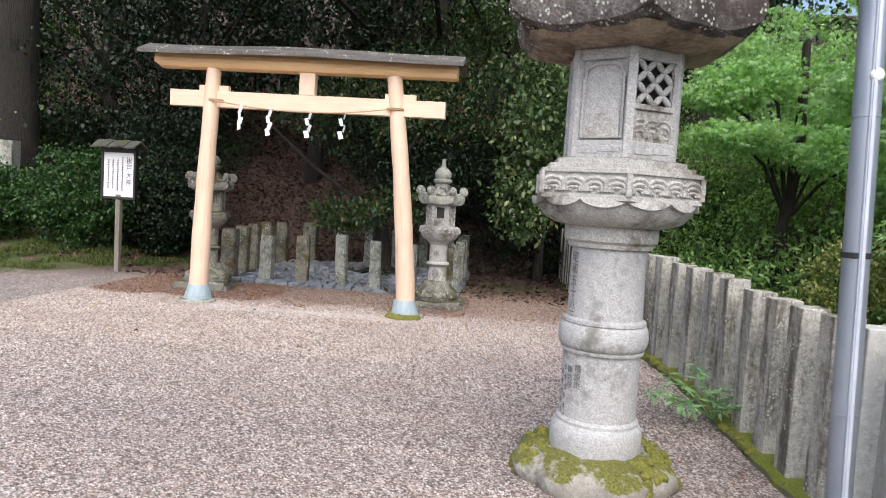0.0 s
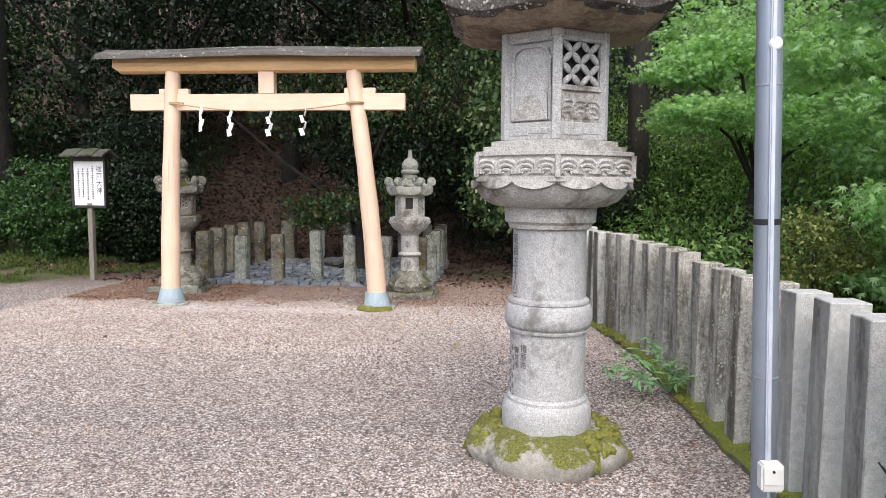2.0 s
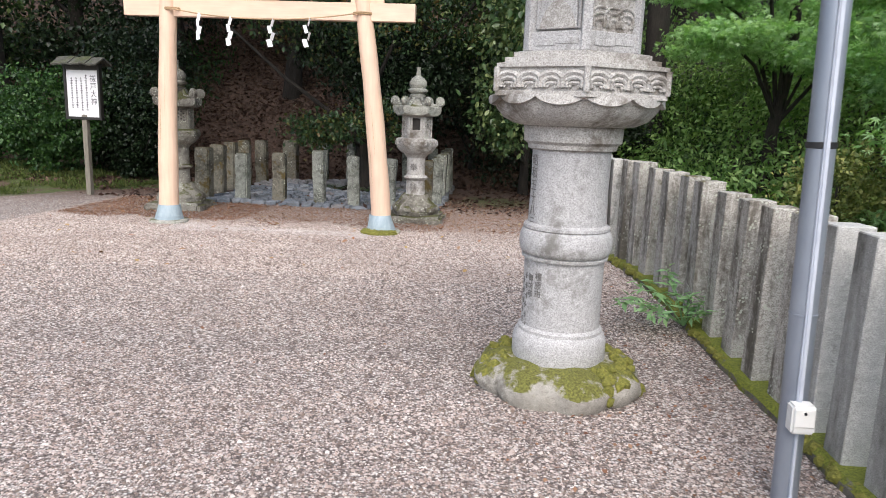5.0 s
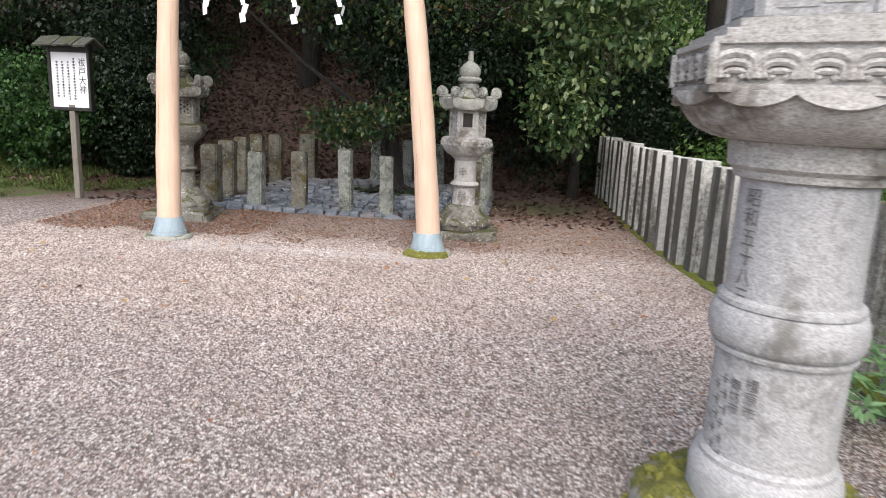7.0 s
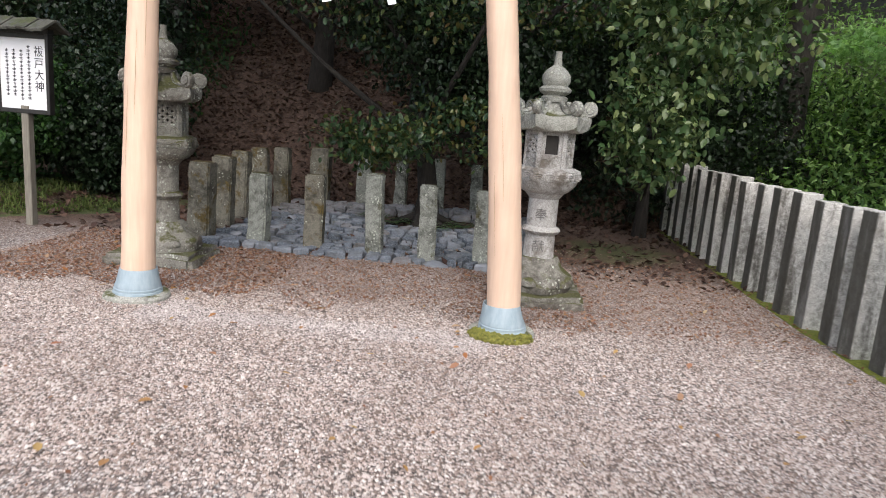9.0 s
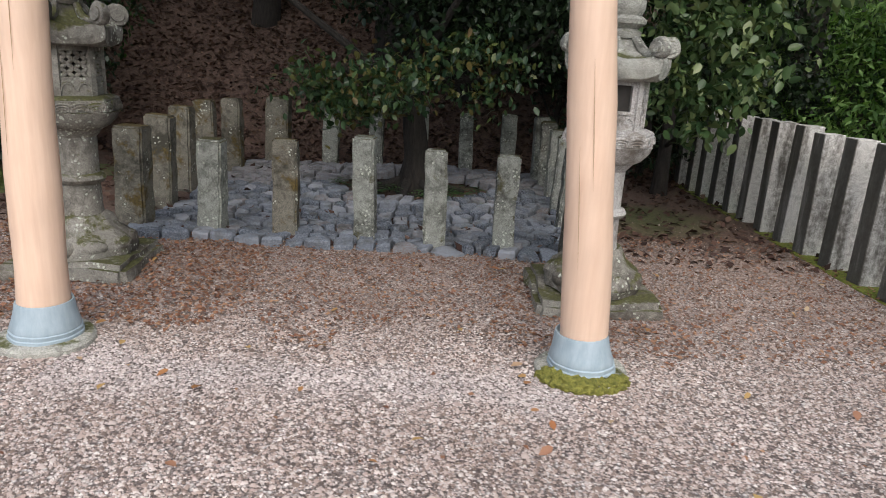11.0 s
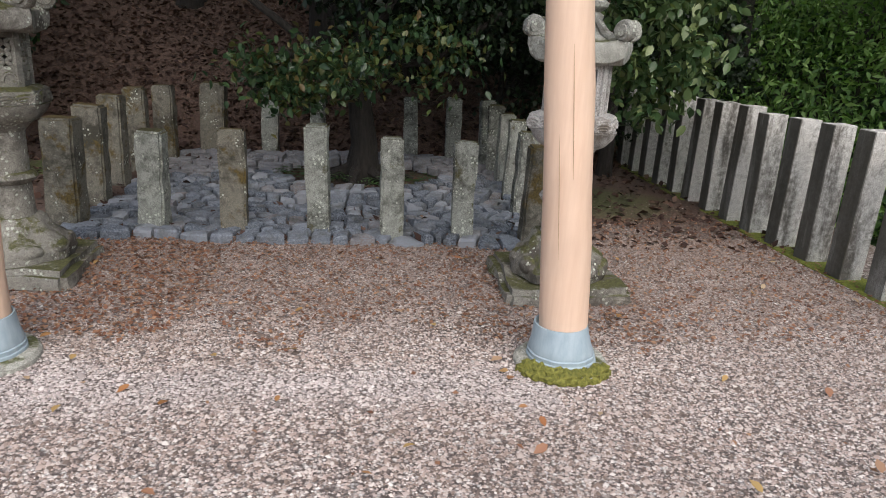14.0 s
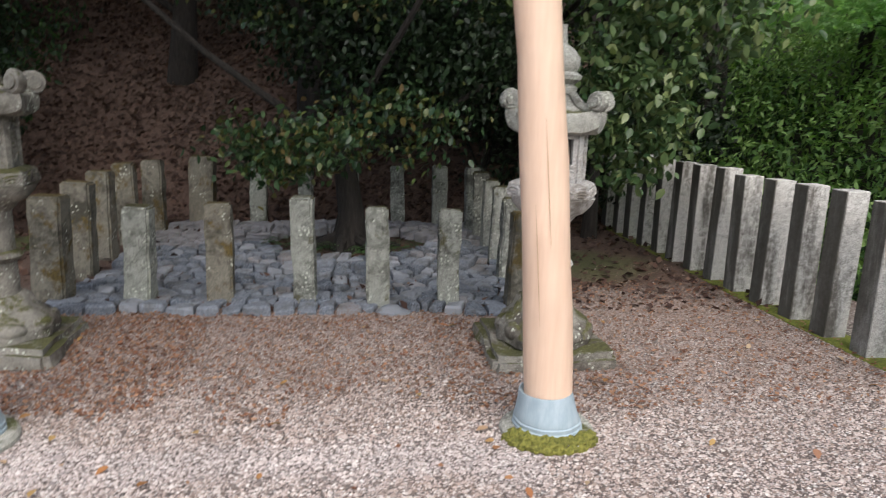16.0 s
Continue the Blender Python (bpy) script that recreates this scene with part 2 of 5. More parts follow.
leaf_hedge = leaf_mat("hedge_leaves", [(0.012, 0.034, 0.012), (0.026, 0.066, 0.02), (0.046, 0.105, 0.028), (0.08, 0.165, 0.045)], 0.45, 0.2)
leaf_var = leaf_mat("variegated_leaves", [(0.08, 0.12, 0.03), (0.15, 0.18, 0.05), (0.3, 0.3, 0.1)], 0.5, 0.2)
leaf_under = leaf_mat("undergrowth_leaves", [(0.01, 0.027, 0.01), (0.022, 0.055, 0.017), (0.04, 0.09, 0.025), (0.075, 0.14, 0.035)], 0.55, 0.2)
leaf_litter = leaf_mat("fallen_leaves", [(0.026, 0.014, 0.011), (0.052, 0.028, 0.022), (0.095, 0.052, 0.038), (0.2, 0.13, 0.095)], 0.8, 0.05)
leaf_crumbs = leaf_mat("small_reddish_leaves", [(0.12, 0.05, 0.032), (0.19, 0.09, 0.055), (0.27, 0.14, 0.085), (0.36, 0.22, 0.14)], 0.8, 0.05)
leaf_yellow = leaf_mat("yellow_fallen_leaves", [(0.34, 0.14, 0.05), (0.42, 0.3, 0.12), (0.32, 0.12, 0.07), (0.45, 0.38, 0.25)], 0.7, 0.1)
leaf_plant = leaf_mat("young_shrub_leaves", [(0.18, 0.34, 0.16), (0.28, 0.46, 0.24), (0.38, 0.56, 0.32)], 0.5, 0.3)
gravel_mat = island_mat("gravel_pebbles", [(0.0, (0.065, 0.054, 0.05)), (0.22, (0.2, 0.15, 0.125)), (0.45, (0.41, 0.325, 0.285)), (0.7, (0.51, 0.43, 0.39)), (0.92, (0.6, 0.54, 0.5)), (1.0, (0.74, 0.7, 0.66))])


def paving_mat():
    m, N, L, B = nodes_of("blue_grey_paving_stone")
    P = N.new("ShaderNodeNewGeometry").outputs["Position"]
    r = N.new("ShaderNodeObjectInfo").outputs["Random"]
    col = ramp(N, L, r, [(0.0, (0.035, 0.042, 0.055)), (0.35, (0.075, 0.088, 0.11)), (0.7, (0.15, 0.165, 0.19)), (0.88, (0.26, 0.27, 0.29)), (1.0, (0.16, 0.125, 0.105))])
    f = noise_node(N, L, P, 75, 5, 0.8)
    col = mixed(N, L, ramp(N, L, f, [(0.42, (0, 0, 0)), (0.6, (0.85, 0.75, 0.75))]), col, (0.24, 0.27, 0.31))
    col = mixed(N, L, ramp(N, L, noise_node(N, L, P, 9, 4), [(0.5, (0, 0, 0)), (0.7, (0.8, 0.8, 0.8))]), col, (0.09, 0.09, 0.085))
    L.new(col, B.inputs["Base Color"])
    B.inputs["Roughness"].default_value = 0.85
    bump(N, L, B, f, 0.6, 0.01)
    return m


def ground_mat():
    """Gravel on the yard, bare soil and leaf litter towards the woods, a grassy bank."""
    m, N, L, B = nodes_of("ground_surface")
    P = N.new("ShaderNodeNewGeometry").outputs["Position"]
    s = N.new("ShaderNodeSeparateXYZ")
    L.new(P, s.inputs[0])
    v = N.new("ShaderNodeTexVoronoi")
    v.inputs["Scale"].default_value = 75
    L.new(P, v.inputs["Vector"])
    bw = N.new("ShaderNodeSeparateColor")
    L.new(v.outputs["Color"], bw.inputs[0])
    gravel = ramp(N, L, bw.outputs[0], [(0.0, (0.1, 0.085, 0.08)), (0.3, (0.24, 0.19, 0.17)), (0.7, (0.44, 0.39, 0.36)), (1.0, (0.66, 0.63, 0.6))])
    gravel = mixed(N, L, ramp(N, L, v.outputs["Distance"], [(0.3, (0, 0, 0)), (0.8, (0.8, 0.8, 0.8))]), gravel, (0.07, 0.055, 0.05))
    warp = noise_node(N, L, P, 1.6, 5, 0.65)
    soil = ramp(N, L, noise_node(N, L, P, 40, 5, 0.7), [(0.3, (0.05, 0.032, 0.024)), (0.55, (0.12, 0.075, 0.055)), (0.75, (0.2, 0.13, 0.095))])
    grass = ramp(N, L, noise_node(N, L, P, 30, 5, 0.7), [(0.3, (0.03, 0.045, 0.012)), (0.6, (0.09, 0.115, 0.03)), (0.8, (0.16, 0.14, 0.06))])
    # soil beyond the line where the gravel thins out
    back = mathn(N, L, "ADD", s.outputs["Y"], mathn(N, L, "MULTIPLY", warp, 1.6))
    back = mathn(N, L, "ADD", back, mathn(N, L, "MULTIPLY", mathn(N, L, "MAXIMUM", mathn(N, L, "SUBTRACT", -4.6, s.outputs["X"]), 0.0), 0.4))
    f = ramp(N, L, mathn(N, L, "DIVIDE", mathn(N, L, "SUBTRACT", back, 8.6), 2.0), [(0.2, (0, 0, 0)), (0.8, (1, 1, 1))])
    col = mixed(N, L, f, gravel, soil)
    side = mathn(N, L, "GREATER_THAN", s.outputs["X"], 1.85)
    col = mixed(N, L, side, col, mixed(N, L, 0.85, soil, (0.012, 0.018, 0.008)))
    # the bank under the hedge
    g = mathn(N, L, "MULTIPLY", mathn(N, L, "LESS_THAN", mathn(N, L, "ADD", mathn(N, L, "MULTIPLY", s.outputs["X"], 1.4), mathn(N, L, "SUBTRACT", mathn(N, L, "MULTIPLY", warp, 0.8), mathn(N, L, "MULTIPLY", s.outputs["Y"], 1.0))), -16.4), 1.0)
    g = mathn(N, L, "MULTIPLY", g, mathn(N, L, "LESS_THAN", s.outputs["X"], -4.0))
    g = mathn(N, L, "MULTIPLY", g, mathn(N, L, "LESS_THAN", s.outputs["Y"], 11.0))
    g = mathn(N, L, "MULTIPLY", g, ramp(N, L, noise_node(N, L, P, 3.0, 4), [(0.38, (0, 0, 0)), (0.5, (1, 1, 1))]))
    col = mixed(N, L, g, col, grass)
    # a mossy patch at the far end of the fence
    dx = mathn(N, L, "SUBTRACT", s.outputs["X"], 0.1)
    dy = mathn(N, L, "SUBTRACT", s.outputs["Y"], 10.0)
    rr = mathn(N, L, "ADD", mathn(N, L, "ADD", mathn(N, L, "MULTIPLY", dx, dx), mathn(N, L, "MULTIPLY", dy, dy)), warp)
    col = mixed(N, L, ramp(N, L, rr, [(0.6, (0.7, 0.7, 0.7)), (1.0, (0, 0, 0))]), col, grass)
    L.new(col, B.inputs["Base Color"])
    B.inputs["Roughness"].default_value = 0.95
    bump(N, L, B, mathn(N, L, "ADD", v.outputs["Distance"], noise_node(N, L, P, 40, 5, 0.7)), 0.8, 0.012)
    return m


paving_stone_mat = paving_mat()
ground_m = ground_mat()


# ---- helpers for building ----
def finish(bm, name, material, smooth=False):
    me = bpy.data.meshes.new(name)
    bm.to_mesh(me)
    bm.free()
    me.materials.append(material)
    if smooth:
        me.shade_smooth()
        me.set_sharp_from_angle(angle=radians(38))
    return me


def part(name, bm, material, parent=None, label="", smooth=False):
    ob = new(name, finish(bm, name, material, smooth))
    ob.parent = parent
    return tagged(ob, label) if label else ob


def thing(name, label, category, at=None, group="", kind=""):
    e = new(name)
    if at:
        e.matrix_basis = at
    return tagged(e, label, category, group, kind)


def box(x0, y0, z0, x1, y1, z1, bevel=0.0, seg=1, bm=None):
    out = bmesh.new()
    bmesh.ops.create_cube(out, size=1)
    for v in out.verts:
        v.co = Vector(((x0 + x1) / 2 + v.co.x * (x1 - x0), (y0 + y1) / 2 + v.co.y * (y1 - y0), (z0 + z1) / 2 + v.co.z * (z1 - z0)))
    if bevel:
        bmesh.ops.bevel(out, geom=out.edges[:], offset=bevel, segments=seg, affect="EDGES")
    return joined(bm, out)


def joined(bm, out):
    if bm is None:
        return out
    me = bpy.data.meshes.new("tmp")
    out.to_mesh(me)
    out.free()
    bm.from_mesh(me)
    bpy.data.meshes.remove(me)
    return bm


def lathe(profile, n=32, turn=0.0, bm=None, wobble=None):
    """A turned shape from (radius, height) pairs, closed at both ends; n=6 gives a hexagon."""
    out = bmesh.new()
    rings = []
    for r, z in profile:
        ring = []
        for i in range(n):
            a = turn + 2 * math.pi * i / n
            q = r * (wobble(a, z) if wobble else 1)
            ring.append(out.verts.new((q * math.cos(a), q * math.sin(a), z)))
        rings.append(ring)
    for lo, hi in zip(rings, rings[1:]):
        for i in range(n):
            out.faces.new((lo[i], lo[(i + 1) % n], hi[(i + 1) % n], hi[i]))
    out.faces.new(rings[0][::-1])
    out.faces.new(rings[-1])
    return joined(bm, out)


def tube(points, radii, n=10, bm=None):
    """A round limb along points with a radius at each."""
    out = bmesh.new()
    pts = [Vector(p) for p in points]
    rings = []
    for i, p in enumerate(pts):
        d = (pts[min(i + 1, len(pts) - 1)] - pts[max(i - 1, 0)]).normalized()
        u = d.orthogonal().normalized() if abs(d.z) > 0.9 else d.cross(Vector((0, 0, 1))).normalized()
        if abs(d.z) > 0.9:
            u = Vector((1, 0, 0)) - d * d.x
            u.normalize()
        w = d.cross(u)
        r = radii[i] if isinstance(radii, (list, tuple)) else radii
        rings.append([out.verts.new(p + r * (math.cos(2 * math.pi * k / n) * u + math.sin(2 * math.pi * k / n) * w)) for k in range(n)])
    for a, b in zip(rings, rings[1:]):
        for k in range(n):
            out.faces.new((a[k], a[(k + 1) % n], b[(k + 1) % n], b[k]))
    out.faces.new(rings[0][::-1])
    out.faces.new(rings[-1])
    return joined(bm, out)


def roughen(bm, amount, scale, seed=0.0):
    for v in bm.verts:
        v.co += noise.noise_vector(v.co * scale + Vector((seed, seed * 0.7, -seed))) * amount
    return bm


def mesh_from(name, verts, faces, material):
    """A mesh from arrays of corners, all faces with the same number of corners."""
    me = bpy.data.meshes.new(name)
    verts, faces = np.asarray(verts, dtype=np.float32), np.asarray(faces, dtype=np.int32)
    k = faces.shape[1]
    me.vertices.add(len(verts))
    me.vertices.foreach_set("co", verts.ravel())
    me.loops.add(faces.size)
    me.loops.foreach_set("vertex_index", faces.ravel())
    me.polygons.add(len(faces))
    me.polygons.foreach_set("loop_start", np.arange(0, faces.size, k, dtype=np.int32))
    me.update(calc_edges=True)
    me.materials.append(material)
    return me


OVAL_V = np.array([(0, 0, 0), (0.34, 0.42, 0.06), (0, 0.5, -0.03), (-0.34, 0.42, 0.06), (0, 1.0, -0.1)])
OVAL_F = np.array([(0, 1, 2), (0, 2, 3), (1, 4, 2), (2, 4, 3)])
FULL_V = np.array([(0, 0, 0), (0.24, 0.22, 0.05), (0, 0.5, -0.03), (-0.24, 0.22, 0.05), (0.27, 0.6, 0.05), (-0.27, 0.6, 0.05), (0, 1.0, -0.1)])
FULL_F = np.array([(0, 1, 2), (0, 2, 3), (1, 4, 2), (2, 5, 3), (2, 4, 6), (2, 6, 5)])
SLIM_V = OVAL_V * np.array((0.62, 1, 1))


def star_leaf():
    v, f = [(0, 0, 0)], []
    for i, (a, r) in enumerate(((-1.25, 0.62), (-0.62, 0.9), (0, 1.05), (0.62, 0.9), (1.25, 0.62))):
        for da, q in ((-0.26, 0.36), (0, r), (0.26, 0.36)):
            v.append((q * math.sin(a + da), q * math.cos(a + da) + 0.1, -0.16 * q * q))
        f += [(0, 3 * i + 3, 3 * i + 2), (0, 3 * i + 2, 3 * i + 1)]
    return np.array(v), np.array(f)


STAR_V, STAR_F = star_leaf()


def leaves(name, centres, size, material, tv=OVAL_V, tf=OVAL_F, droop=0.5, flat=0.6):
    """Many small leaves, one at each centre, turned at random: flat 1 lies level, 0 any way; droop tips them down."""
    n = len(centres)
    yaw = rng.uniform(0, 2 * np.pi, n)
    tilt = -droop + rng.normal(0, 1 - flat + 0.15, n)
    roll = rng.normal(0, (1 - flat) * 1.2 + 0.15, n)
    s = size * rng.uniform(0.65, 1.3, n)
    cy, sy, ct, st, cr, sr = np.cos(yaw), np.sin(yaw), np.cos(tilt), np.sin(tilt), np.cos(roll), np.sin(roll)
    x, y, z = tv[:, 0][None, :], tv[:, 1][None, :], tv[:, 2][None, :]
    x1, z1 = x * cr[:, None] + z * sr[:, None], -x * sr[:, None] + z * cr[:, None]
    y2, z2 = y * ct[:, None] - z1 * st[:, None], y * st[:, None] + z1 * ct[:, None]
    x3, y3 = x1 * cy[:, None] - y2 * sy[:, None], x1 * sy[:, None] + y2 * cy[:, None]
    V = np.stack([x3, y3, z2], -1) * s[:, None, None] + np.asarray(centres)[:, None, :]
    F = tf[None, :, :] + (np.arange(n) * len(tv))[:, None, None]
    return mesh_from(name, V.reshape(-1, 3), F.reshape(-1, 3), material)


def clumps(n_clump, n_leaf, centre, radii, clump_r, hollow_in=0.55, squash=0.7):
    """Points of a leafy crown: uneven clumps towards the outside of an ellipsoid, with gaps between."""
    d = rng.normal(size=(n_clump, 3))
    d /= np.linalg.norm(d, axis=1)[:, None]
    r = rng.uniform(hollow_in, 1.08, n_clump)[:, None]
    c = np.asarray(centre) + d * r * np.asarray(radii)
    k = rng.normal(size=(n_clump, n_leaf, 3)) * clump_r * rng.uniform(0.5, 1.2, (n_clump, 1, 1)) * np.array((1, 1, squash))
    return (c[:, None, :] + k).reshape(-1, 3)


def words(text, size, material, name, m, parent=None, depth=0.0006):
    """Characters set with the built-in font, one thin mesh each, one under another."""
    for k, ch in enumerate(text):
        cu = bpy.data.curves.new("text", "FONT")
        cu.body, cu.size, cu.extrude, cu.align_x = ch, size, depth, "CENTER"
        tmp = new("text_tmp", cu)
        me = bpy.data.meshes.new_from_object(tmp.evaluated_get(bpy.context.evaluated_depsgraph_get()))
        bpy.data.objects.remove(tmp)
        bpy.data.curves.remove(cu)
        me.materials.clear()
        me.materials.append(material)
        ob = new(name, me)
        ob.parent = parent
        ob.matrix_basis = m @ pose(0, -size * k, 0)


# ---- ground: one sheet, level in the yard, rising into the woods ----
def yard(x, y):
    """The yard: a lower terrace that ramps up gently to the gate."""
    s = min(1.0, max(0.0, (y - 3.3) / 2.4))
    return -0.17 * (1 - s * s * (3 - 2 * s))


def height(x, y):
    d1 = y - 12.1
    d2 = (x - 3.2) * 0.8 + (y - 9.0) * 0.3
    d3 = -(x + 8.6) * 0.5 + (y - 11.2) * 0.6
    d = max(0.0, d1, d2 if x > 1.9 else 0.0, d3 if x < -4 and y > 6 else 0.0)
    bank = 0.22 * max(0.0, min(1.0, (-5.3 - x) * 0.6)) * max(0.0, min(1.0, (y - 8.2 + (x + 5.6) * 0.25) * 0.7)) if x < -5.2 else 0.0
    drop = -0.35 * max(0.0, min(1.0, (x - 1.9) * 2)) if d < 0.7 else -0.35 * max(0.0, min(1.0, (x - 1.9) * 2)) * max(0, 1 - (d - 0.7))
    return yard(x, y) + min(9.0, 0.62 * d) + bank + drop + (0.06 * noise.noise(Vector((x * 1.3, y * 1.3, 0))) * min(1.0, d + bank))


def build_ground():
    xs = np.concatenate([np.linspace(-400, -30, 8), np.linspace(-22, -8, 15), np.linspace(-7.7, 1.7, 60), np.linspace(1.85, 8, 40), np.linspace(8.5, 24, 16), np.linspace(40, 400, 8)])
    ys = np.concatenate([np.linspace(-400, -20, 8), np.linspace(-12, 7.5, 40), np.linspace(7.7, 16, 56), np.linspace(16.5, 40, 20), np.linspace(60, 400, 6)])
    V = [(x, y, height(x, y)) for y in ys for x in xs]
    nx = len(xs)
    F = [(j * nx + i, j * nx + i + 1, (j + 1) * nx + i + 1, (j + 1) * nx + i) for j in range(len(ys) - 1) for i in range(nx - 1)]
    me = mesh_from("ground", V, F, ground_m)
    me.shade_smooth()
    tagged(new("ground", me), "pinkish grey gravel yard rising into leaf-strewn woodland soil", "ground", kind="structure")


build_ground()


# ---- the torii gate ----
def build_torii():
    t = thing("torii_gate", "pale peeled cypress torii gate with bark roof boards and blue-grey shoes", "torii gate", pose(-2.2, 6.93, 0))
    t.scale = (1, 1, 0.985)
    ox = 2.2
    for xb, xt, mossy in ((-3.345, -3.255, False), (-1.02, -1.27, True)):
        pts, rad = [], []
        for i in range(13):
            f = i / 12
            pts.append((ox + xb + (xt - xb) * f ** 1.1 + 0.006 * math.sin(5 * f + xb), 0.006 * math.sin(4 * f + 1), 0.15 + f * 2.42))
            rad.append(0.104 - 0.024 * f + 0.003 * math.sin(f * 21 + xb))
        p = part("post", roughen(tube(pts, rad, 24), 0.004, 4), hinoki, t, "peeled cypress log post", True)
        for k in range(5):
            a, z0 = -1.9 + 0.55 * k + 0.2 * xb, 0.5 + 0.33 * k
            ln = [(pts[0][0] + (xt - xb) * ((z - 0.15) / 2.42) ** 1.1 + (0.105 - 0.01 * (z - 0.15)) * math.cos(a), (0.105 - 0.01 * (z - 0.15)) * math.sin(a), z) for z in (z0, z0 + 0.16, z0 + 0.34, z0 + 0.5)]
            part("drying_crack", tube(ln, [0.0004, 0.0013, 0.0013, 0.0004], 5), rope_mat, p)
        sh = lathe([(0.148, 0.03), (0.147, 0.046), (0.142, 0.05), (0.143, 0.066), (0.137, 0.07), (0.138, 0.082), (0.128, 0.11), (0.118, 0.16), (0.115, 0.18), (0.112, 0.192), (0.106, 0.192), (0.1, 0.17)], 36, wobble=lambda a, z: 1 + 0.012 * math.sin(9 * a) * (z < 0.15))
        for v in sh.verts:
            v.co.x += ox + xb + (xt - xb) * v.co.z / 2.4
        part("shoe", sh, zinc, t, "blue-grey painted metal shoe", True)
        bs = lathe([(0.2, -0.03), (0.2, 0.018), (0.188, 0.032), (0.1, 0.038)], 28, wobble=lambda a, z: 1 + 0.03 * math.sin(3 * a + xb))
        bmesh.ops.translate(bs, verts=bs.verts, vec=(ox + xb, 0, 0))
        part("base_stone", bs, granite_old, t, "flat round base stone", True)
        if mossy:
            mb = bmesh.new()
            for k in range(95):
                a = math.radians(200 + k * 1.35)
                q = 0.175 + 0.032 * math.sin(k * 2.3)
                c = bmesh.ops.create_icosphere(mb, subdivisions=1, radius=0.023 + 0.008 * math.sin(k * 1.7))
                bmesh.ops.translate(mb, verts=c["verts"], vec=(ox + xb + q * math.cos(a), q * math.sin(a), 0.03 if q < 0.185 else 0.012))
            for v in mb.verts:
                v.co.z *= 0.9
            part("moss", roughen(mb, 0.012, 40), moss_mat, t, "bright green moss cushion")
    part("tie_beam", box(ox - 3.72, -0.045, 2.155, ox - 0.72, 0.045, 2.33, 0.004), hinoki_tie, t, "squared cypress tie beam")
    for xc in (-3.235, -1.2):
        part("wedge", box(ox + xc - 0.165, -0.03, 2.33, ox + xc + 0.165, 0.03, 2.39, 0.003), hinoki_tie, t)
    part("strut", box(ox - 2.29, -0.05, 2.33, ox - 2.12, 0.05, 2.58, 0.004), hinoki, t, "short centre strut")
    lb = bmesh.new()
    prof = [(-0.09, 2.7), (-0.1, 2.66), (-0.097, 2.61), (-0.075, 2.575), (-0.03, 2.558), (0.03, 2.558), (0.075, 2.575), (0.097, 2.61), (0.1, 2.66), (0.09, 2.7)]
    ends = [[lb.verts.new((ox + x + (0.05 if z < 2.6 and x < -3 else 0), y, z)) for y, z in prof] for x in (-3.88, -2.2, -0.61)]
    for a, b in zip(ends, ends[1:]):
        for i in range(len(prof)):
            j = (i + 1) % len(prof)
            lb.faces.new((a[i], a[j], b[j], b[i]))
    lb.faces.new(ends[0])
    lb.faces.new(ends[-1][::-1])
    part("lintel", lb, hinoki_beam, t, "rounded orange-tinted cypress lintel")
    r = bmesh.new()
    rows = []
    for x in np.linspace(-4.0, -0.54, 15):
        lift = 0.012 * math.sin(x * 2.1)
        rows.append([r.verts.new((ox + x, y, z + lift)) for y, z in ((-0.24, 2.69), (-0.235, 2.73), (0, 2.83), (0.235, 2.73), (0.24, 2.69), (0, 2.785))])
    for a, b in zip(rows, rows[1:]):
        for i in range(6):
            r.faces.new((a[i], b[i], b[(i + 1) % 6], a[(i + 1) % 6]))
    r.faces.new(rows[0])
    r.faces.new(rows[-1][::-1])
    part("roof_cover", roughen(r, 0.008, 9), bark_roof, t, "dark weathered bark boards with grey lichen")
    part("roof_fill", box(ox - 3.86, -0.06, 2.695, ox - 0.63, 0.06, 2.76), hinoki_beam, t)


def build_rope():
    t = thing("straw_rope", "thin straw rope tied between the gate posts", "rope", pose(-2.2, 6.93, -0.033))
    pts = [(-1.02 + 1.97 * f, -0.112 if 0.02 < f < 0.98 else -0.1, 2.225 - 0.085 * 4 * f * (1 - f)) for f in np.linspace(0, 1, 24)]
    part("line", tube(pts, 0.006, 8), rope_mat, t)
    for x in (-1.01, 0.955):
        b = bmesh.new()
        for dz in (-0.006, 0.008):
            tube([(x + 0.1 * math.cos(a), 0.1 * math.sin(a), 2.225 + dz) for a in np.linspace(0, 2 * math.pi, 25)], 0.007, 6, b)
        part("knot", b, rope_mat, t)


def build_shide():
    for k, (x, L) in enumerate(((-2.9, 0.25), (-2.58, 0.27), (-2.15, 0.26), (-1.78, 0.27))):
        f = (x + 3.22) / 1.97
        z = 2.192 - 0.34 * f * (1 - f)
        b = bmesh.new()
        for i in range(4):
            dx = (0.012, -0.014, 0.01, -0.016)[i] * (0.6 + 0.3 * k)
            u = bmesh.ops.create_cube(b, size=1)
            bmesh.ops.transform(b, verts=u["verts"], matrix=pose(dx, 0.006 * (i % 2), -L * (i + 0.5) / 4, 10 * (-1) ** i, 14 * (-1) ** i, 25 * (-1) ** i + 20 * k) @ Matrix.Diagonal((0.032 + 0.006 * i, 0.0016, L / 3.4, 1)))
        part_ob = part("paper_streamer", b, paper)
        part_ob.matrix_basis = pose(x, 6.93 - 0.118, z)
        tagged(part_ob, "white folded zigzag paper streamer hanging from the rope", "paper streamer", "streamers on the rope")


build_torii()
build_rope()
build_shide()


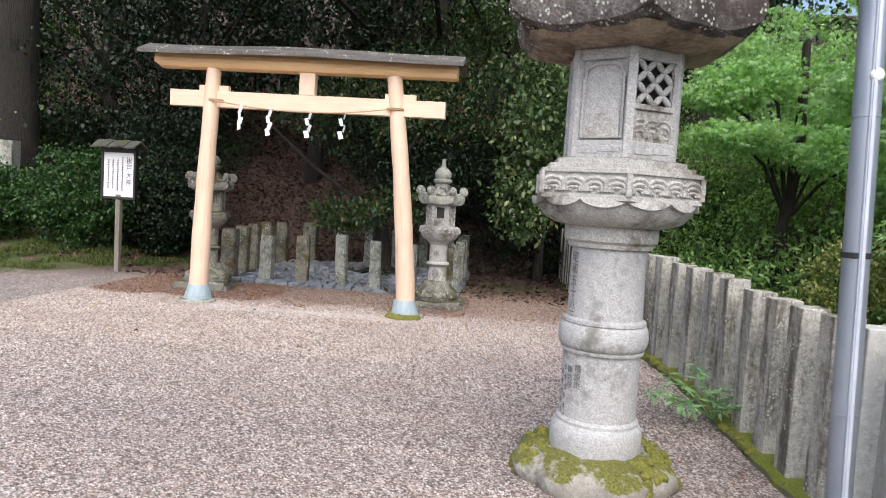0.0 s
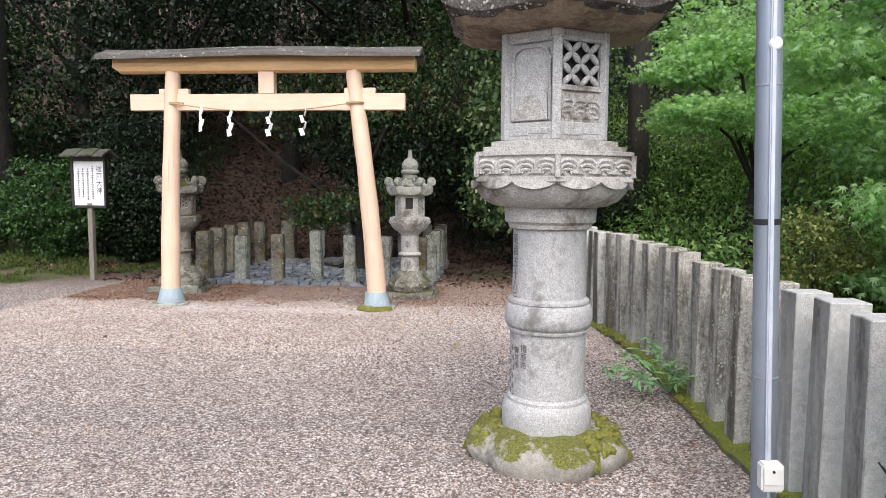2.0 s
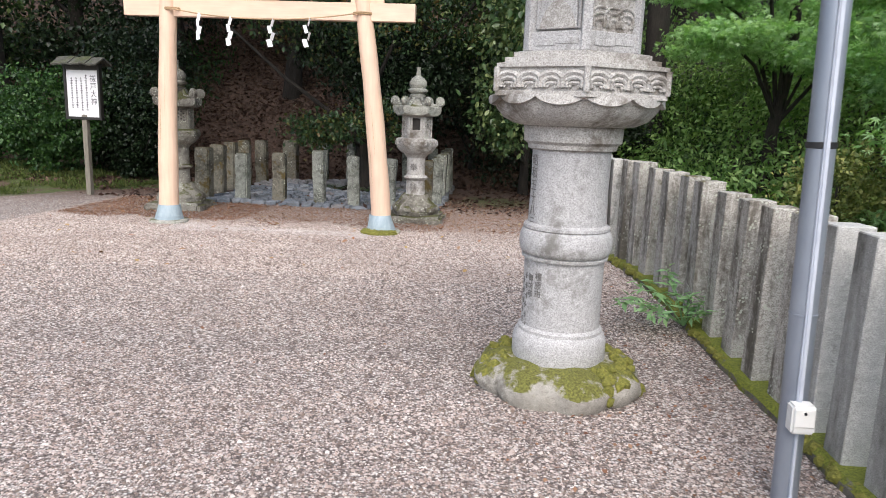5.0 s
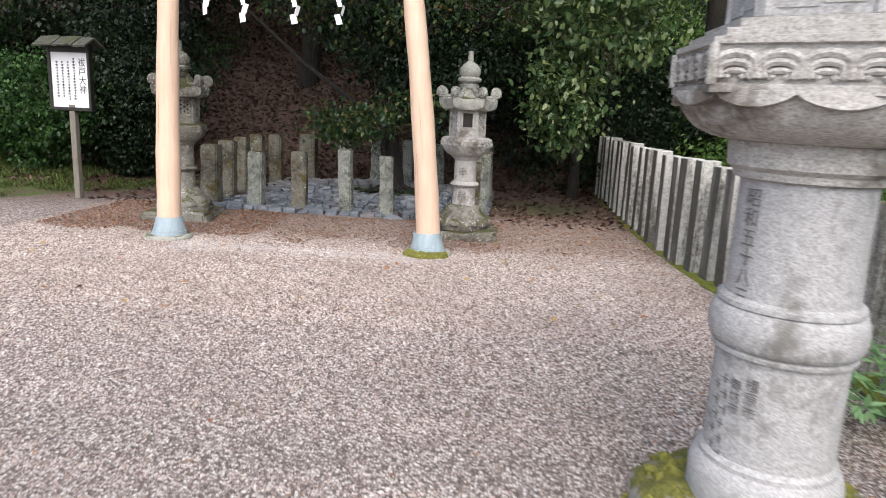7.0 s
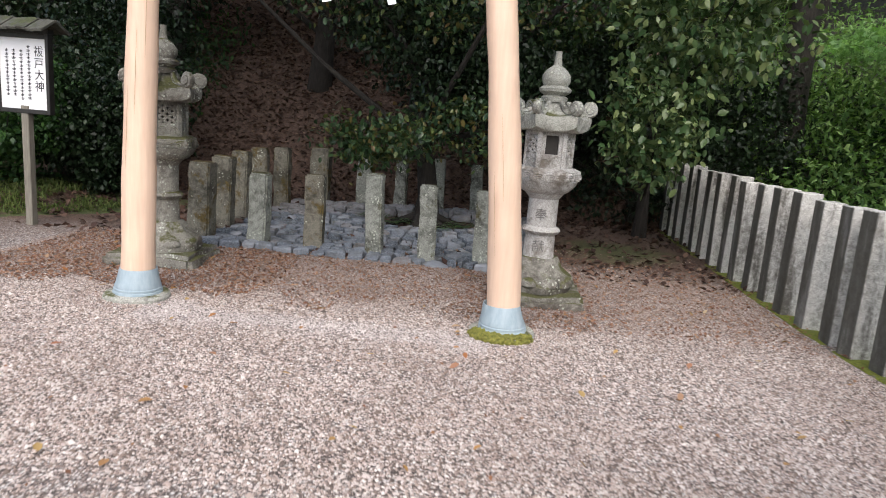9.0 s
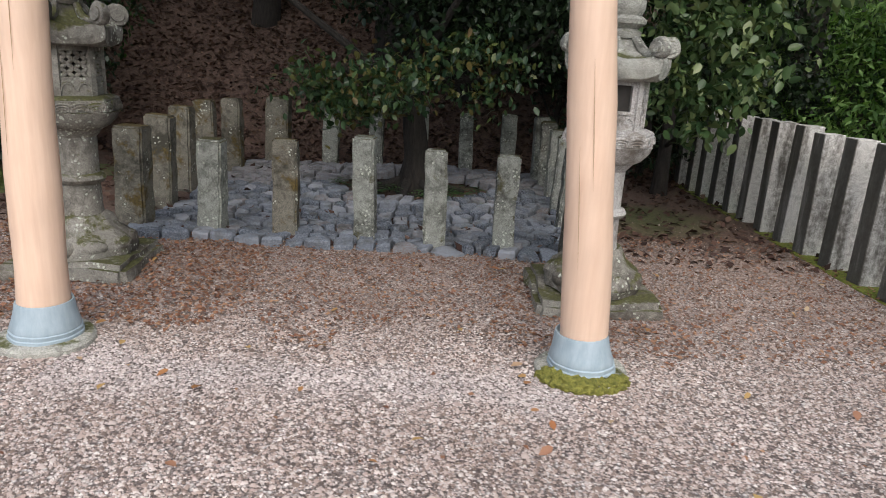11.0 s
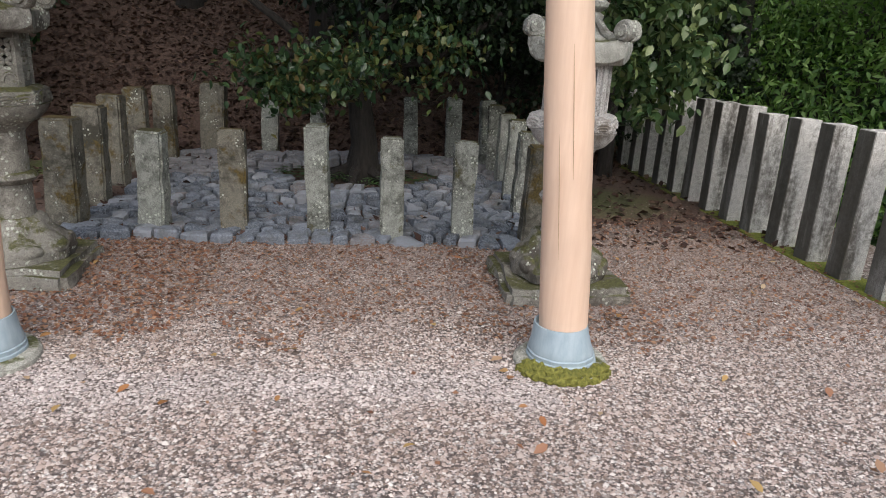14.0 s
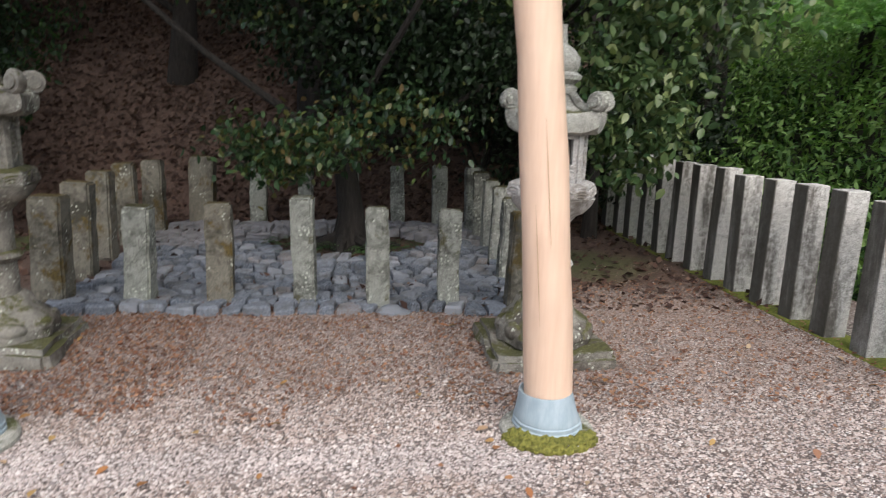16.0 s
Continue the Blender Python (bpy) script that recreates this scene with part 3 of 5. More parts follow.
# ---- stone lanterns ----
def hex_dir(i):
    a = math.radians(-90 + 60 * i)
    return Vector((math.cos(a), math.sin(a), 0))


def hex_roof(R, z0, z1, curl, n_side=10, thick=0.16, bm=None):
    """A six-sided roof with sagging ribs whose corners sweep up into curls."""
    out = bmesh.new()
    rings = []
    for f, zt in ((0.9, 0.0), (0.985, 0.06), (1.02, 0.25), (1.0, 0.46), (0.95, 0.52), (0.85, 0.5), (0.68, 0.54), (0.5, 0.66), (0.38, 0.82), (0.3, 1.0)):
        ring = []
        for i in range(6):
            a, b = hex_dir(i), hex_dir(i + 1)
            for k in range(n_side):
                u = k / n_side
                c = abs(u - 0.5) * 2
                p = a.lerp(b, u) * R * f
                p *= 1 + 0.06 * (c ** 3) * f
                p.z = z0 + (z1 - z0) * zt + (0.1 * R * c ** 4) * (f ** 3)
                ring.append(out.verts.new(p))
        rings.append(ring)
    n = len(rings[0])
    for lo, hi in zip(rings, rings[1:]):
        for i in range(n):
            out.faces.new((lo[i], lo[(i + 1) % n], hi[(i + 1) % n], hi[i]))
    out.faces.new(rings[-1])
    out.faces.new(rings[0][::-1])
    if curl:
        for i in range(6):
            d = hex_dir(i)
            side = Vector((-d.y, d.x, 0))
            # a rib down the corner ends in a scroll
            pts = [d * (R * q) + Vector((0, 0, z0 + (z1 - z0) * w)) for q, w in ((0.33, 0.97), (0.5, 0.7), (0.7, 0.58), (0.88, 0.62), (0.98, 0.72))]
            tube(pts, [R * 0.06, R * 0.08, R * 0.09, R * 0.1, R * 0.1], 8, out)
            c = d * R * 0.98 + Vector((0, 0, z0 + (z1 - z0) * 0.78))
            for s, q in ((0.0, 1.0), (0.0, 0.62)):
                cyl = lathe([(0.001, -0.1 * R), (curl * 0.85 * q, -0.1 * R), (curl * q, -0.06 * R), (curl * q, 0.06 * R), (curl * 0.85 * q, 0.1 * R), (0.001, 0.1 * R)], 14)
                if q < 1:
                    bmesh.ops.scale(cyl, verts=cyl.verts, vec=(1, 1, 1.3))
                bmesh.ops.transform(cyl, verts=cyl.verts, matrix=Matrix.Translation(c) @ Matrix((d, Vector((0, 0, 1)), side)).transposed().to_4x4())
                joined(out, cyl)
    return joined(bm, out)


def wave_panel(R0, z0, z1, i, n=4, bm=None, scale=1.0):
    """Carved waves: rows of nested arcs standing proud of one face of the hexagon."""
    out = bmesh.new()
    a, b = hex_dir(i) * R0, hex_dir(i + 1) * R0
    nrm = ((a + b) / 2).normalized()
    for k in range(n):
        u = (k + 0.5) / n
        w = (b - a).length / n
        for q, rr in ((0.46, 0.013), (0.3, 0.011), (0.14, 0.009)):
            pts = []
            for t in np.linspace(0, math.pi, 9):
                p = a.lerp(b, u) + (b - a).normalized() * (w * q * math.cos(t) + 0.12 * w * math.sin(2 * t)) + nrm * 0.003
                p.z = z0 + 0.012 + (z1 - z0 - 0.02) * (q / 0.46) * math.sin(t) * 0.85
                pts.append(p)
            tube(pts, rr * scale, 6, out)
    return joined(bm, out)


def petals(R, z0, z1, n, which, bm=None, pr=1.0):
    out = bmesh.new()
    for i in which:
        a = 2 * math.pi * (i + 0.5) / n
        sph = bmesh.new()
        bmesh.ops.create_uvsphere(sph, u_segments=10, v_segments=7, radius=1)
        bmesh.ops.transform(sph, verts=sph.verts, matrix=pose(R * math.cos(a), R * math.sin(a), (z0 + z1) / 2, 0, 0, math.degrees(a)) @ Matrix.Diagonal((0.1 * pr * R / 0.42 + 0.02, math.pi * R / n * 1.02, (z1 - z0) / 2, 1)))
        joined(out, sph)
    return joined(bm, out)


def lattice(w, h, nx, nz, bm=None, bar=0.012):
    """Pierced panel of crossing leaf shapes: x across, z up, facing -y."""
    out = bmesh.new()
    for ix in range(nx):
        for iz in range(nz):
            for s in (1, -1):
                for e in (1, -1):
                    cx, cz = (ix + 0.5) * w / nx + e * w / nx * 0.25, (iz + 0.5) * h / nz + s * e * h / nz * 0.25
                    sph = bmesh.new()
                    bmesh.ops.create_uvsphere(sph, u_segments=8, v_segments=5, radius=1)
                    bmesh.ops.transform(sph, verts=sph.verts, matrix=pose(cx, 0, cz, 0, -math.degrees(math.atan2(s * h / nz, w / nx)), 0) @ Matrix.Diagonal((math.hypot(w / nx, h / nz) * 0.26, bar, bar * 1.15, 1)))
                    joined(out, sph)
    return joined(bm, out)


def face_matrix(i, apothem, z):
    """Puts a panel drawn with x across and -y outward on face i of a hexagon."""
    d = (hex_dir(i) + hex_dir(i + 1)).normalized()
    across = Vector((-d.y, d.x, 0))
    return Matrix.Translation(d * apothem + Vector((0, 0, z))) @ Matrix((across, -d, Vector((0, 0, 1)))).transposed().to_4x4()


def build_big_lantern():
    t = thing("stone_lantern", "tall pale granite lantern with carved hexagonal firebox on mossy base", "stone lantern", pose(0.577, 3.49, -0.165))
    t.scale = (1.05, 1.05, 1.05)
    # base: a worn lotus boulder
    b = lathe([(0.40, -0.02), (0.425, 0.03), (0.42, 0.075), (0.37, 0.125), (0.3, 0.15), (0.1, 0.165)], 72, wobble=lambda a, z: 1 + (0.13 * abs(math.sin(4 * a + 0.5)) ** 0.6 - 0.1) * (1 if z < 0.13 else 0.3))
    part("base", roughen(b, 0.022, 9), granite_moss, t, "worn lotus base stone under thick olive moss", True)
    mb = bmesh.new()
    for k in range(120):
        a = rng.uniform(-1.0, 1.3) if k % 3 else rng.uniform(2.3, 3.7)
        q = rng.uniform(0.27, 0.43)
        zz = 0.15 - max(0, (q - 0.3)) ** 2 * 6.5 - (0.03 if q > 0.4 else 0)
        c = bmesh.ops.create_icosphere(mb, subdivisions=1, radius=rng.uniform(0.014, 0.034))
        bmesh.ops.translate(mb, verts=c["verts"], vec=(q * math.cos(a), q * math.sin(a), zz - 0.006))
    part("moss", roughen(mb, 0.014, 35), moss_mat, t, "olive green moss cushions")
    prof = [(0.232, 0.13), (0.236, 0.15), (0.236, 0.24), (0.226, 0.275), (0.212, 0.29), (0.212, 0.305), (0.198, 0.32), (0.196, 0.5), (0.198, 0.655), (0.212, 0.66), (0.214, 0.672), (0.206, 0.678), (0.217, 0.684), (0.226, 0.704), (0.23, 0.74), (0.226, 0.776), (0.217, 0.798), (0.207, 0.804), (0.213, 0.81), (0.212, 0.824), (0.193, 0.836), (0.188, 1.0), (0.19, 1.19)]
    part("shaft", lathe(prof, 56), granite_white, t, "pale granite shaft with a raised ring", True)
    part("collar", lathe([(0.2, 1.19), (0.212, 1.195), (0.216, 1.215), (0.235, 1.23), (0.238, 1.3), (0.225, 1.312)], 48), granite_carved, t, "", True)
    lot = lathe([(0.225, 1.3), (0.29, 1.31), (0.335, 1.335), (0.37, 1.375), (0.385, 1.405), (0.39, 1.44)], 96, wobble=lambda a, z: 1 + (0.03 * abs(math.sin(6 * a)) if z > 1.32 else 0))
    part("lotus_bowl", lot, granite_carved, t, "carved lotus petals under the deck", True)
    rim = bmesh.new()
    rows = []
    for k in range(144):
        a = 2 * math.pi * k / 144
        zb = 1.425 - 0.034 * abs(math.sin(6 * a)) ** 0.7
        rows.append([rim.verts.new((q * math.cos(a), q * math.sin(a), z)) for q, z in ((0.36, 1.44), (0.412, 1.436), (0.416, zb + 0.004), (0.405, zb), (0.36, zb + 0.01))])
    for k in range(144):
        a, b = rows[k], rows[(k + 1) % 144]
        for i in range(5):
            rim.faces.new((a[i], b[i], b[(i + 1) % 5], a[(i + 1) % 5]))
    part("petal_rim", rim, granite_carved, t, "scalloped rim of lotus petals", True)
    hx = math.radians(-90)
    dk = lathe([(0.41, 1.425), (0.44, 1.43), (0.44, 1.45), (0.425, 1.455), (0.425, 1.55), (0.44, 1.555), (0.44, 1.572), (0.4, 1.578), (0.4, 1.598), (0.355, 1.603), (0.355, 1.625), (0.31, 1.632)], 6, hx)
    deck = part("deck", dk, granite_carved, t, "hexagonal deck with carved wave panels")
    for i in range(6):
        part("wave_carving", wave_panel(0.427, 1.455, 1.55, i, 4), granite_carved, deck, "", True)
        cb = bmesh.new()
        d = hex_dir(i) * 0.437
        tube([(d.x, d.y, 1.45), (d.x, d.y, 1.555)], 0.014, 8, cb)
        part("corner_bead", cb, granite_carved, deck)
    # firebox: posts, rails and six panels
    firebox = new("firebox")
    firebox.parent = t
    R, A = 0.288, 0.288 * math.cos(math.radians(30))
    z0, z1 = 1.632, 2.165
    # solid dark block: stands in for the shade inside the firebox
    shade_core = lathe([(R * 0.8, z0), (R * 0.8, z1)], 6, hx)
    part("shade_core", shade_core, hollow_shade, firebox)
    for i in range(6):
        d = hex_dir(i) * (R - 0.017)
        pb = box(-0.022, -0.022, z0, 0.022, 0.022, z1, 0.004)
        bmesh.ops.transform(pb, verts=pb.verts, matrix=pose(d.x, d.y, 0, 0, 0, 60 * i))
        part("corner_post", pb, granite_white, firebox)
        m = face_matrix(i, A, 0)
        pan = bmesh.new()
        w = R / 2 - 0.012
        box(-w, -0.002, z0, w, 0.03, z0 + 0.085, 0.003, 1, pan)
        box(-w + 0.03, -0.006, z0 + 0.022, -0.006, 0.0, z0 + 0.05, 0.002, 1, pan)
        box(0.008, -0.006, z0 + 0.03, w - 0.03, 0.0, z0 + 0.058, 0.002, 1, pan)
        bmesh.ops.transform(pan, verts=pan.verts, matrix=m)
        part("lower_rail", pan, granite_white, firebox)
        pan = box(-w, -0.002, z1 - 0.065, w, 0.03, z1, 0.003)
        box(-w + 0.025, -0.006, z1 - 0.045, -0.006, 0.0, z1 - 0.015, 0.002, 1, pan)
        box(0.008, -0.006, z1 - 0.05, w - 0.02, 0.0, z1 - 0.02, 0.002, 1, pan)
        bmesh.ops.transform(pan, verts=pan.verts, matrix=m)
        part("upper_rail", pan, granite_white, firebox)
        if i % 2 == 0:
            pl = box(-w, 0.006, z0 + 0.255, -w + 0.022, 0.03, z1 - 0.065)
            box(w - 0.022, 0.006, z0 + 0.255, w, 0.03, z1 - 0.065, 0, 1, pl)
            box(-w, -0.002, z0 + 0.235, w, 0.03, z0 + 0.26, 0.002, 1, pl)
            box(-w, 0.012, z0 + 0.085, w, 0.03, z0 + 0.235, 0, 1, pl)
            for k in range(3):
                for q in (0.05, 0.034, 0.018):
                    tube([(-0.07 + 0.07 * k + q * math.cos(a) + 0.012 * math.sin(2 * a), 0.01, z0 + 0.105 + 1.7 * q * math.sin(a)) for a in np.linspace(0, math.pi, 9)], 0.007, 6, pl)
            bmesh.ops.transform(pl, verts=pl.verts, matrix=m)
            part("panel", pl, granite_carved, firebox, "panel with carved waves under a pierced window")
            la = lattice(0.21, 0.21, 2, 2, None, 0.014)
            bmesh.ops.transform(la, verts=la.verts, matrix=m @ pose(-0.105, 0.014, z0 + 0.26))
            part("lattice", la, granite_white, firebox, "pierced leaf lattice window", True)
        else:
            pl = box(-w, 0.02, z0 + 0.085, w, 0.034, z1 - 0.065)
            arch = [(-0.1, z0 + 0.1), (-0.1, z1 - 0.15), (-0.085, z1 - 0.105), (-0.05, z1 - 0.082), (0.05, z1 - 0.082), (0.085, z1 - 0.105), (0.1, z1 - 0.15), (0.1, z0 + 0.1), (-0.1, z0 + 0.1)]
            tube([(x, 0.012, z) for x, z in arch], 0.01, 6, pl)
            for rx, rz, y0, mm in ((0.094, 0.24, 0.006, granite_white), (0.088, 0.12, -0.002, granite_carved)):
                hl = bmesh.new()
                rim = [(rx * math.cos(q), z0 + 0.1 + rz * math.sin(q) ** (0.8 if rz > 0.2 else 1.4)) for q in np.linspace(0, math.pi, 17)]
                bk, fr = [hl.verts.new((x, 0.022, z)) for x, z in rim], [hl.verts.new((x * 0.97, y0, z - 0.004)) for x, z in rim]
                for k in range(16):
                    hl.faces.new((bk[k], bk[k + 1], fr[k + 1], fr[k]))
                hl.faces.new(fr[::-1])
                bmesh.ops.transform(hl, verts=hl.verts, matrix=m)
                part("hill_relief", hl, mm, firebox)
            bmesh.ops.transform(pl, verts=pl.verts, matrix=m)
            part("panel", pl, granite_white, firebox, "panel with a rounded hill carved in relief", True)
    roof = hex_roof(0.6, 2.19, 2.56, 0.1)
    part("roof", roughen(roof, 0.012, 7), granite_roof, t, "dark weathered roof stone with lichen and scrolled corners", True)
    part("roof_soffit", lathe([(0.27, 2.15), (0.36, 2.152), (0.5, 2.172), (0.565, 2.205), (0.4, 2.22)], 6, hx), granite_under, t, "brown stained roof underside")
    part("finial", lathe([(0.2, 2.54), (0.2, 2.57), (0.13, 2.56), (0.16, 2.62), (0.17, 2.68), (0.1, 2.78), (0.02, 2.86)], 24), granite_roof, t, "", True)
    # carved writing
    for text, a, z, size in (("昭和五十八三", -156, 1.165, 0.06), ("橿原市", -131, 0.6, 0.044), ("御坊市", -146, 0.585, 0.04)):
        q = 0.1935 if z > 0.7 else 0.1995
        words(text, size, carve_shade, "carved_letter", pose(q * math.cos(math.radians(a)), q * math.sin(math.radians(a)), z - size * 0.8, 90, 0, a + 90), t)
    for k, a in enumerate((-158, -168)):
        for j in range(6):
            bars = bmesh.new()
            box(-0.014, -0.003, 0.57 - 0.05 * j - 0.03 * k, 0.014, 0.002, 0.572 - 0.05 * j - 0.03 * k, 0, 1, bars)
            box(-0.002 + 0.006 * (j % 3), -0.003, 0.555 - 0.05 * j - 0.03 * k, 0.002 + 0.006 * (j % 3), 0.002, 0.585 - 0.05 * j - 0.03 * k, 0, 1, bars)
            ob = part("carved_letter", bars, carve_shade, t)
            ob.matrix_basis = pose(0.1975 * math.cos(math.radians(a)), 0.1975 * math.sin(math.radians(a)), 0, 0, 0, a + 90)


def build_small_lantern(at, label, letters, open_face, seed, slab_turn, mossy=False):
    t = thing("garden_lantern", label, "stone lantern", at, "pair of lanterns behind the gate")
    hx = math.radians(-90)
    carved = granite_mossy if mossy else granite_carved
    cap = granite_mossy if mossy else granite_old
    slab = box(-0.34, -0.33, -0.03, 0.34, 0.33, 0.085, 0.03, 2)
    bmesh.ops.subdivide_edges(slab, edges=slab.edges[:], cuts=3, use_grid_fill=True)
    bmesh.ops.rotate(slab, verts=slab.verts, cent=(0, 0, 0), matrix=Matrix.Rotation(radians(slab_turn), 3, "Z"))
    part("base_slab", roughen(roughen(slab, 0.03, 4, seed), 0.02, 13, seed), granite_mossy, t, "rough square base slab with moss")
    ped = lathe([(0.25, 0.08), (0.26, 0.13), (0.23, 0.19), (0.175, 0.24), (0.15, 0.29), (0.13, 0.31)], 40, wobble=lambda a, z: 1 + 0.08 * abs(math.sin(4 * a)))
    for i in range(9):
        part("petal", roughen(petals(0.22, 0.1, 0.2, 9, (i,), None, 0.8), 0.012, 14, seed), granite_mossy, t, "", True)
    part("pedestal", roughen(ped, 0.018, 12, seed), granite_mossy, t, "carved lotus pedestal with lichen", True)
    part("shaft", lathe([(0.122, 0.29), (0.112, 0.33), (0.108, 0.48), (0.13, 0.49), (0.142, 0.51), (0.13, 0.53), (0.108, 0.54), (0.108, 0.74), (0.125, 0.76), (0.14, 0.78)], 32), carved, t, "pale shaft with a ring", True)
    lot = lathe([(0.13, 0.775), (0.17, 0.8), (0.205, 0.84), (0.222, 0.88)], 64, wobble=lambda a, z: 1 + 0.06 * abs(math.sin(4 * a)) * (z > 0.79))
    part("lotus_bowl", lot, carved, t, "", True)
    deck = lathe([(0.215, 0.87), (0.243, 0.875), (0.243, 0.945), (0.23, 0.955), (0.2, 0.965)], 6, hx)
    for i in range(6):
        wave_panel(0.24, 0.875, 0.945, i, 3, deck, 0.8)
    part("deck", roughen(deck, 0.006, 14, seed), carved, t, "hexagonal carved deck")
    R = 0.172
    A = R * math.cos(math.radians(30))
    fbx = new("firebox")
    fbx.parent = t
    # dark filling in place of the shade behind the openings
    part("shade_core", lathe([(R * 0.82, 0.96), (R * 0.82, 1.23)], 6, hx), hollow_shade, fbx)
    for i in range(6):
        d = hex_dir(i) * (R - 0.012)
        pb = box(-0.016, -0.016, 0.96, 0.016, 0.016, 1.235)
        bmesh.ops.transform(pb, verts=pb.verts, matrix=pose(d.x, d.y, 0, 0, 0, 60 * i))
        part("corner_post", pb, carved, fbx)
        m = face_matrix(i, A, 0)
        pl = box(-0.08, 0, 0.96, 0.08, 0.03, 1.06)
        box(-0.08, 0, 1.19, 0.08, 0.03, 1.235, 0, 1, pl)
        if i in open_face:
            box(-0.08, 0, 1.06, -0.045, 0.03, 1.19, 0, 1, pl)
            box(0.045, 0, 1.06, 0.08, 0.03, 1.19, 0, 1, pl)
            box(-0.05, -0.008, 1.045, 0.05, 0.0, 1.06, 0, 1, pl)
        else:
            la = lattice(0.13, 0.13, 2, 3, None, 0.01)
            bmesh.ops.transform(la, verts=la.verts, matrix=pose(-0.065, 0.008, 1.06))
            joined(pl, la)
            box(-0.08, 0.012, 1.06, -0.06, 0.03, 1.19, 0, 1, pl)
            box(0.06, 0.012, 1.06, 0.08, 0.03, 1.19, 0, 1, pl)
        for k in range(2):
            tube([(-0.04 + 0.08 * k + 0.03 * math.cos(a), -0.002, 0.99 + 0.04 * math.sin(a)) for a in np.linspace(0, math.pi, 7)], 0.007, 5, pl)
        bmesh.ops.transform(pl, verts=pl.verts, matrix=m)
        part("panel", pl, carved, fbx)
    part("roof", roughen(hex_roof(0.262, 1.215, 1.43, 0.056), 0.01, 12, seed), cap, t, "lichen-spotted roof with scrolled corners", True)
    part("finial", lathe([(0.09, 1.42), (0.095, 1.45), (0.075, 1.465), (0.11, 1.49), (0.115, 1.51), (0.085, 1.53), (0.1, 1.56), (0.1, 1.6), (0.07, 1.64), (0.03, 1.67), (0.022, 1.75), (0.026, 1.765)], 24), cap, t, "jewel finial", True)
    for text, z in letters:
        words(text, 0.09, carve_shade, "carved_letter", pose(0.111 * math.cos(radians(-131)), 0.111 * math.sin(radians(-131)), z, 90, 0, -41), t)


build_big_lantern()
build_small_lantern(pose(-0.8, 7.9, 0, 0, 0, 34), "small weathered granite lantern with scrolled roof corners by the gate", [("奉", 0.6), ("献", 0.37)], (5,), 1.3, -33)
build_small_lantern(pose(-3.7, 7.95, 0, 0, 0, 8), "small mossy granite lantern with latticed firebox on a broad mossy slab", [], (4,), 2.7, -3, True)


# ---- granite fence along the yard ----
FENCE_FAR = [(1.02, 11.89), (1.07, 9.4), (1.11, 8.1), (1.155, 7.4)]
FENCE_NEAR = [(1.17, 7.2), (1.31, 6.2), (1.51, 5.1), (1.64, 4.2), (1.74, 3.2), (1.82, 1.2), (1.88, -0.8)]
FENCE = FENCE_FAR + FENCE_NEAR


def along(line, step):
    out, rest = [], 0.0
    for (ax, ay), (bx, by) in zip(line, line[1:]):
        L = math.hypot(bx - ax, by - ay)
        d = rest
        while d < L:
            out.append((ax + (bx - ax) * d / L, ay + (by - ay) * d / L, math.degrees(math.atan2(ay - by, ax - bx)) - 90))
            d += step
        rest = d - L
    return out


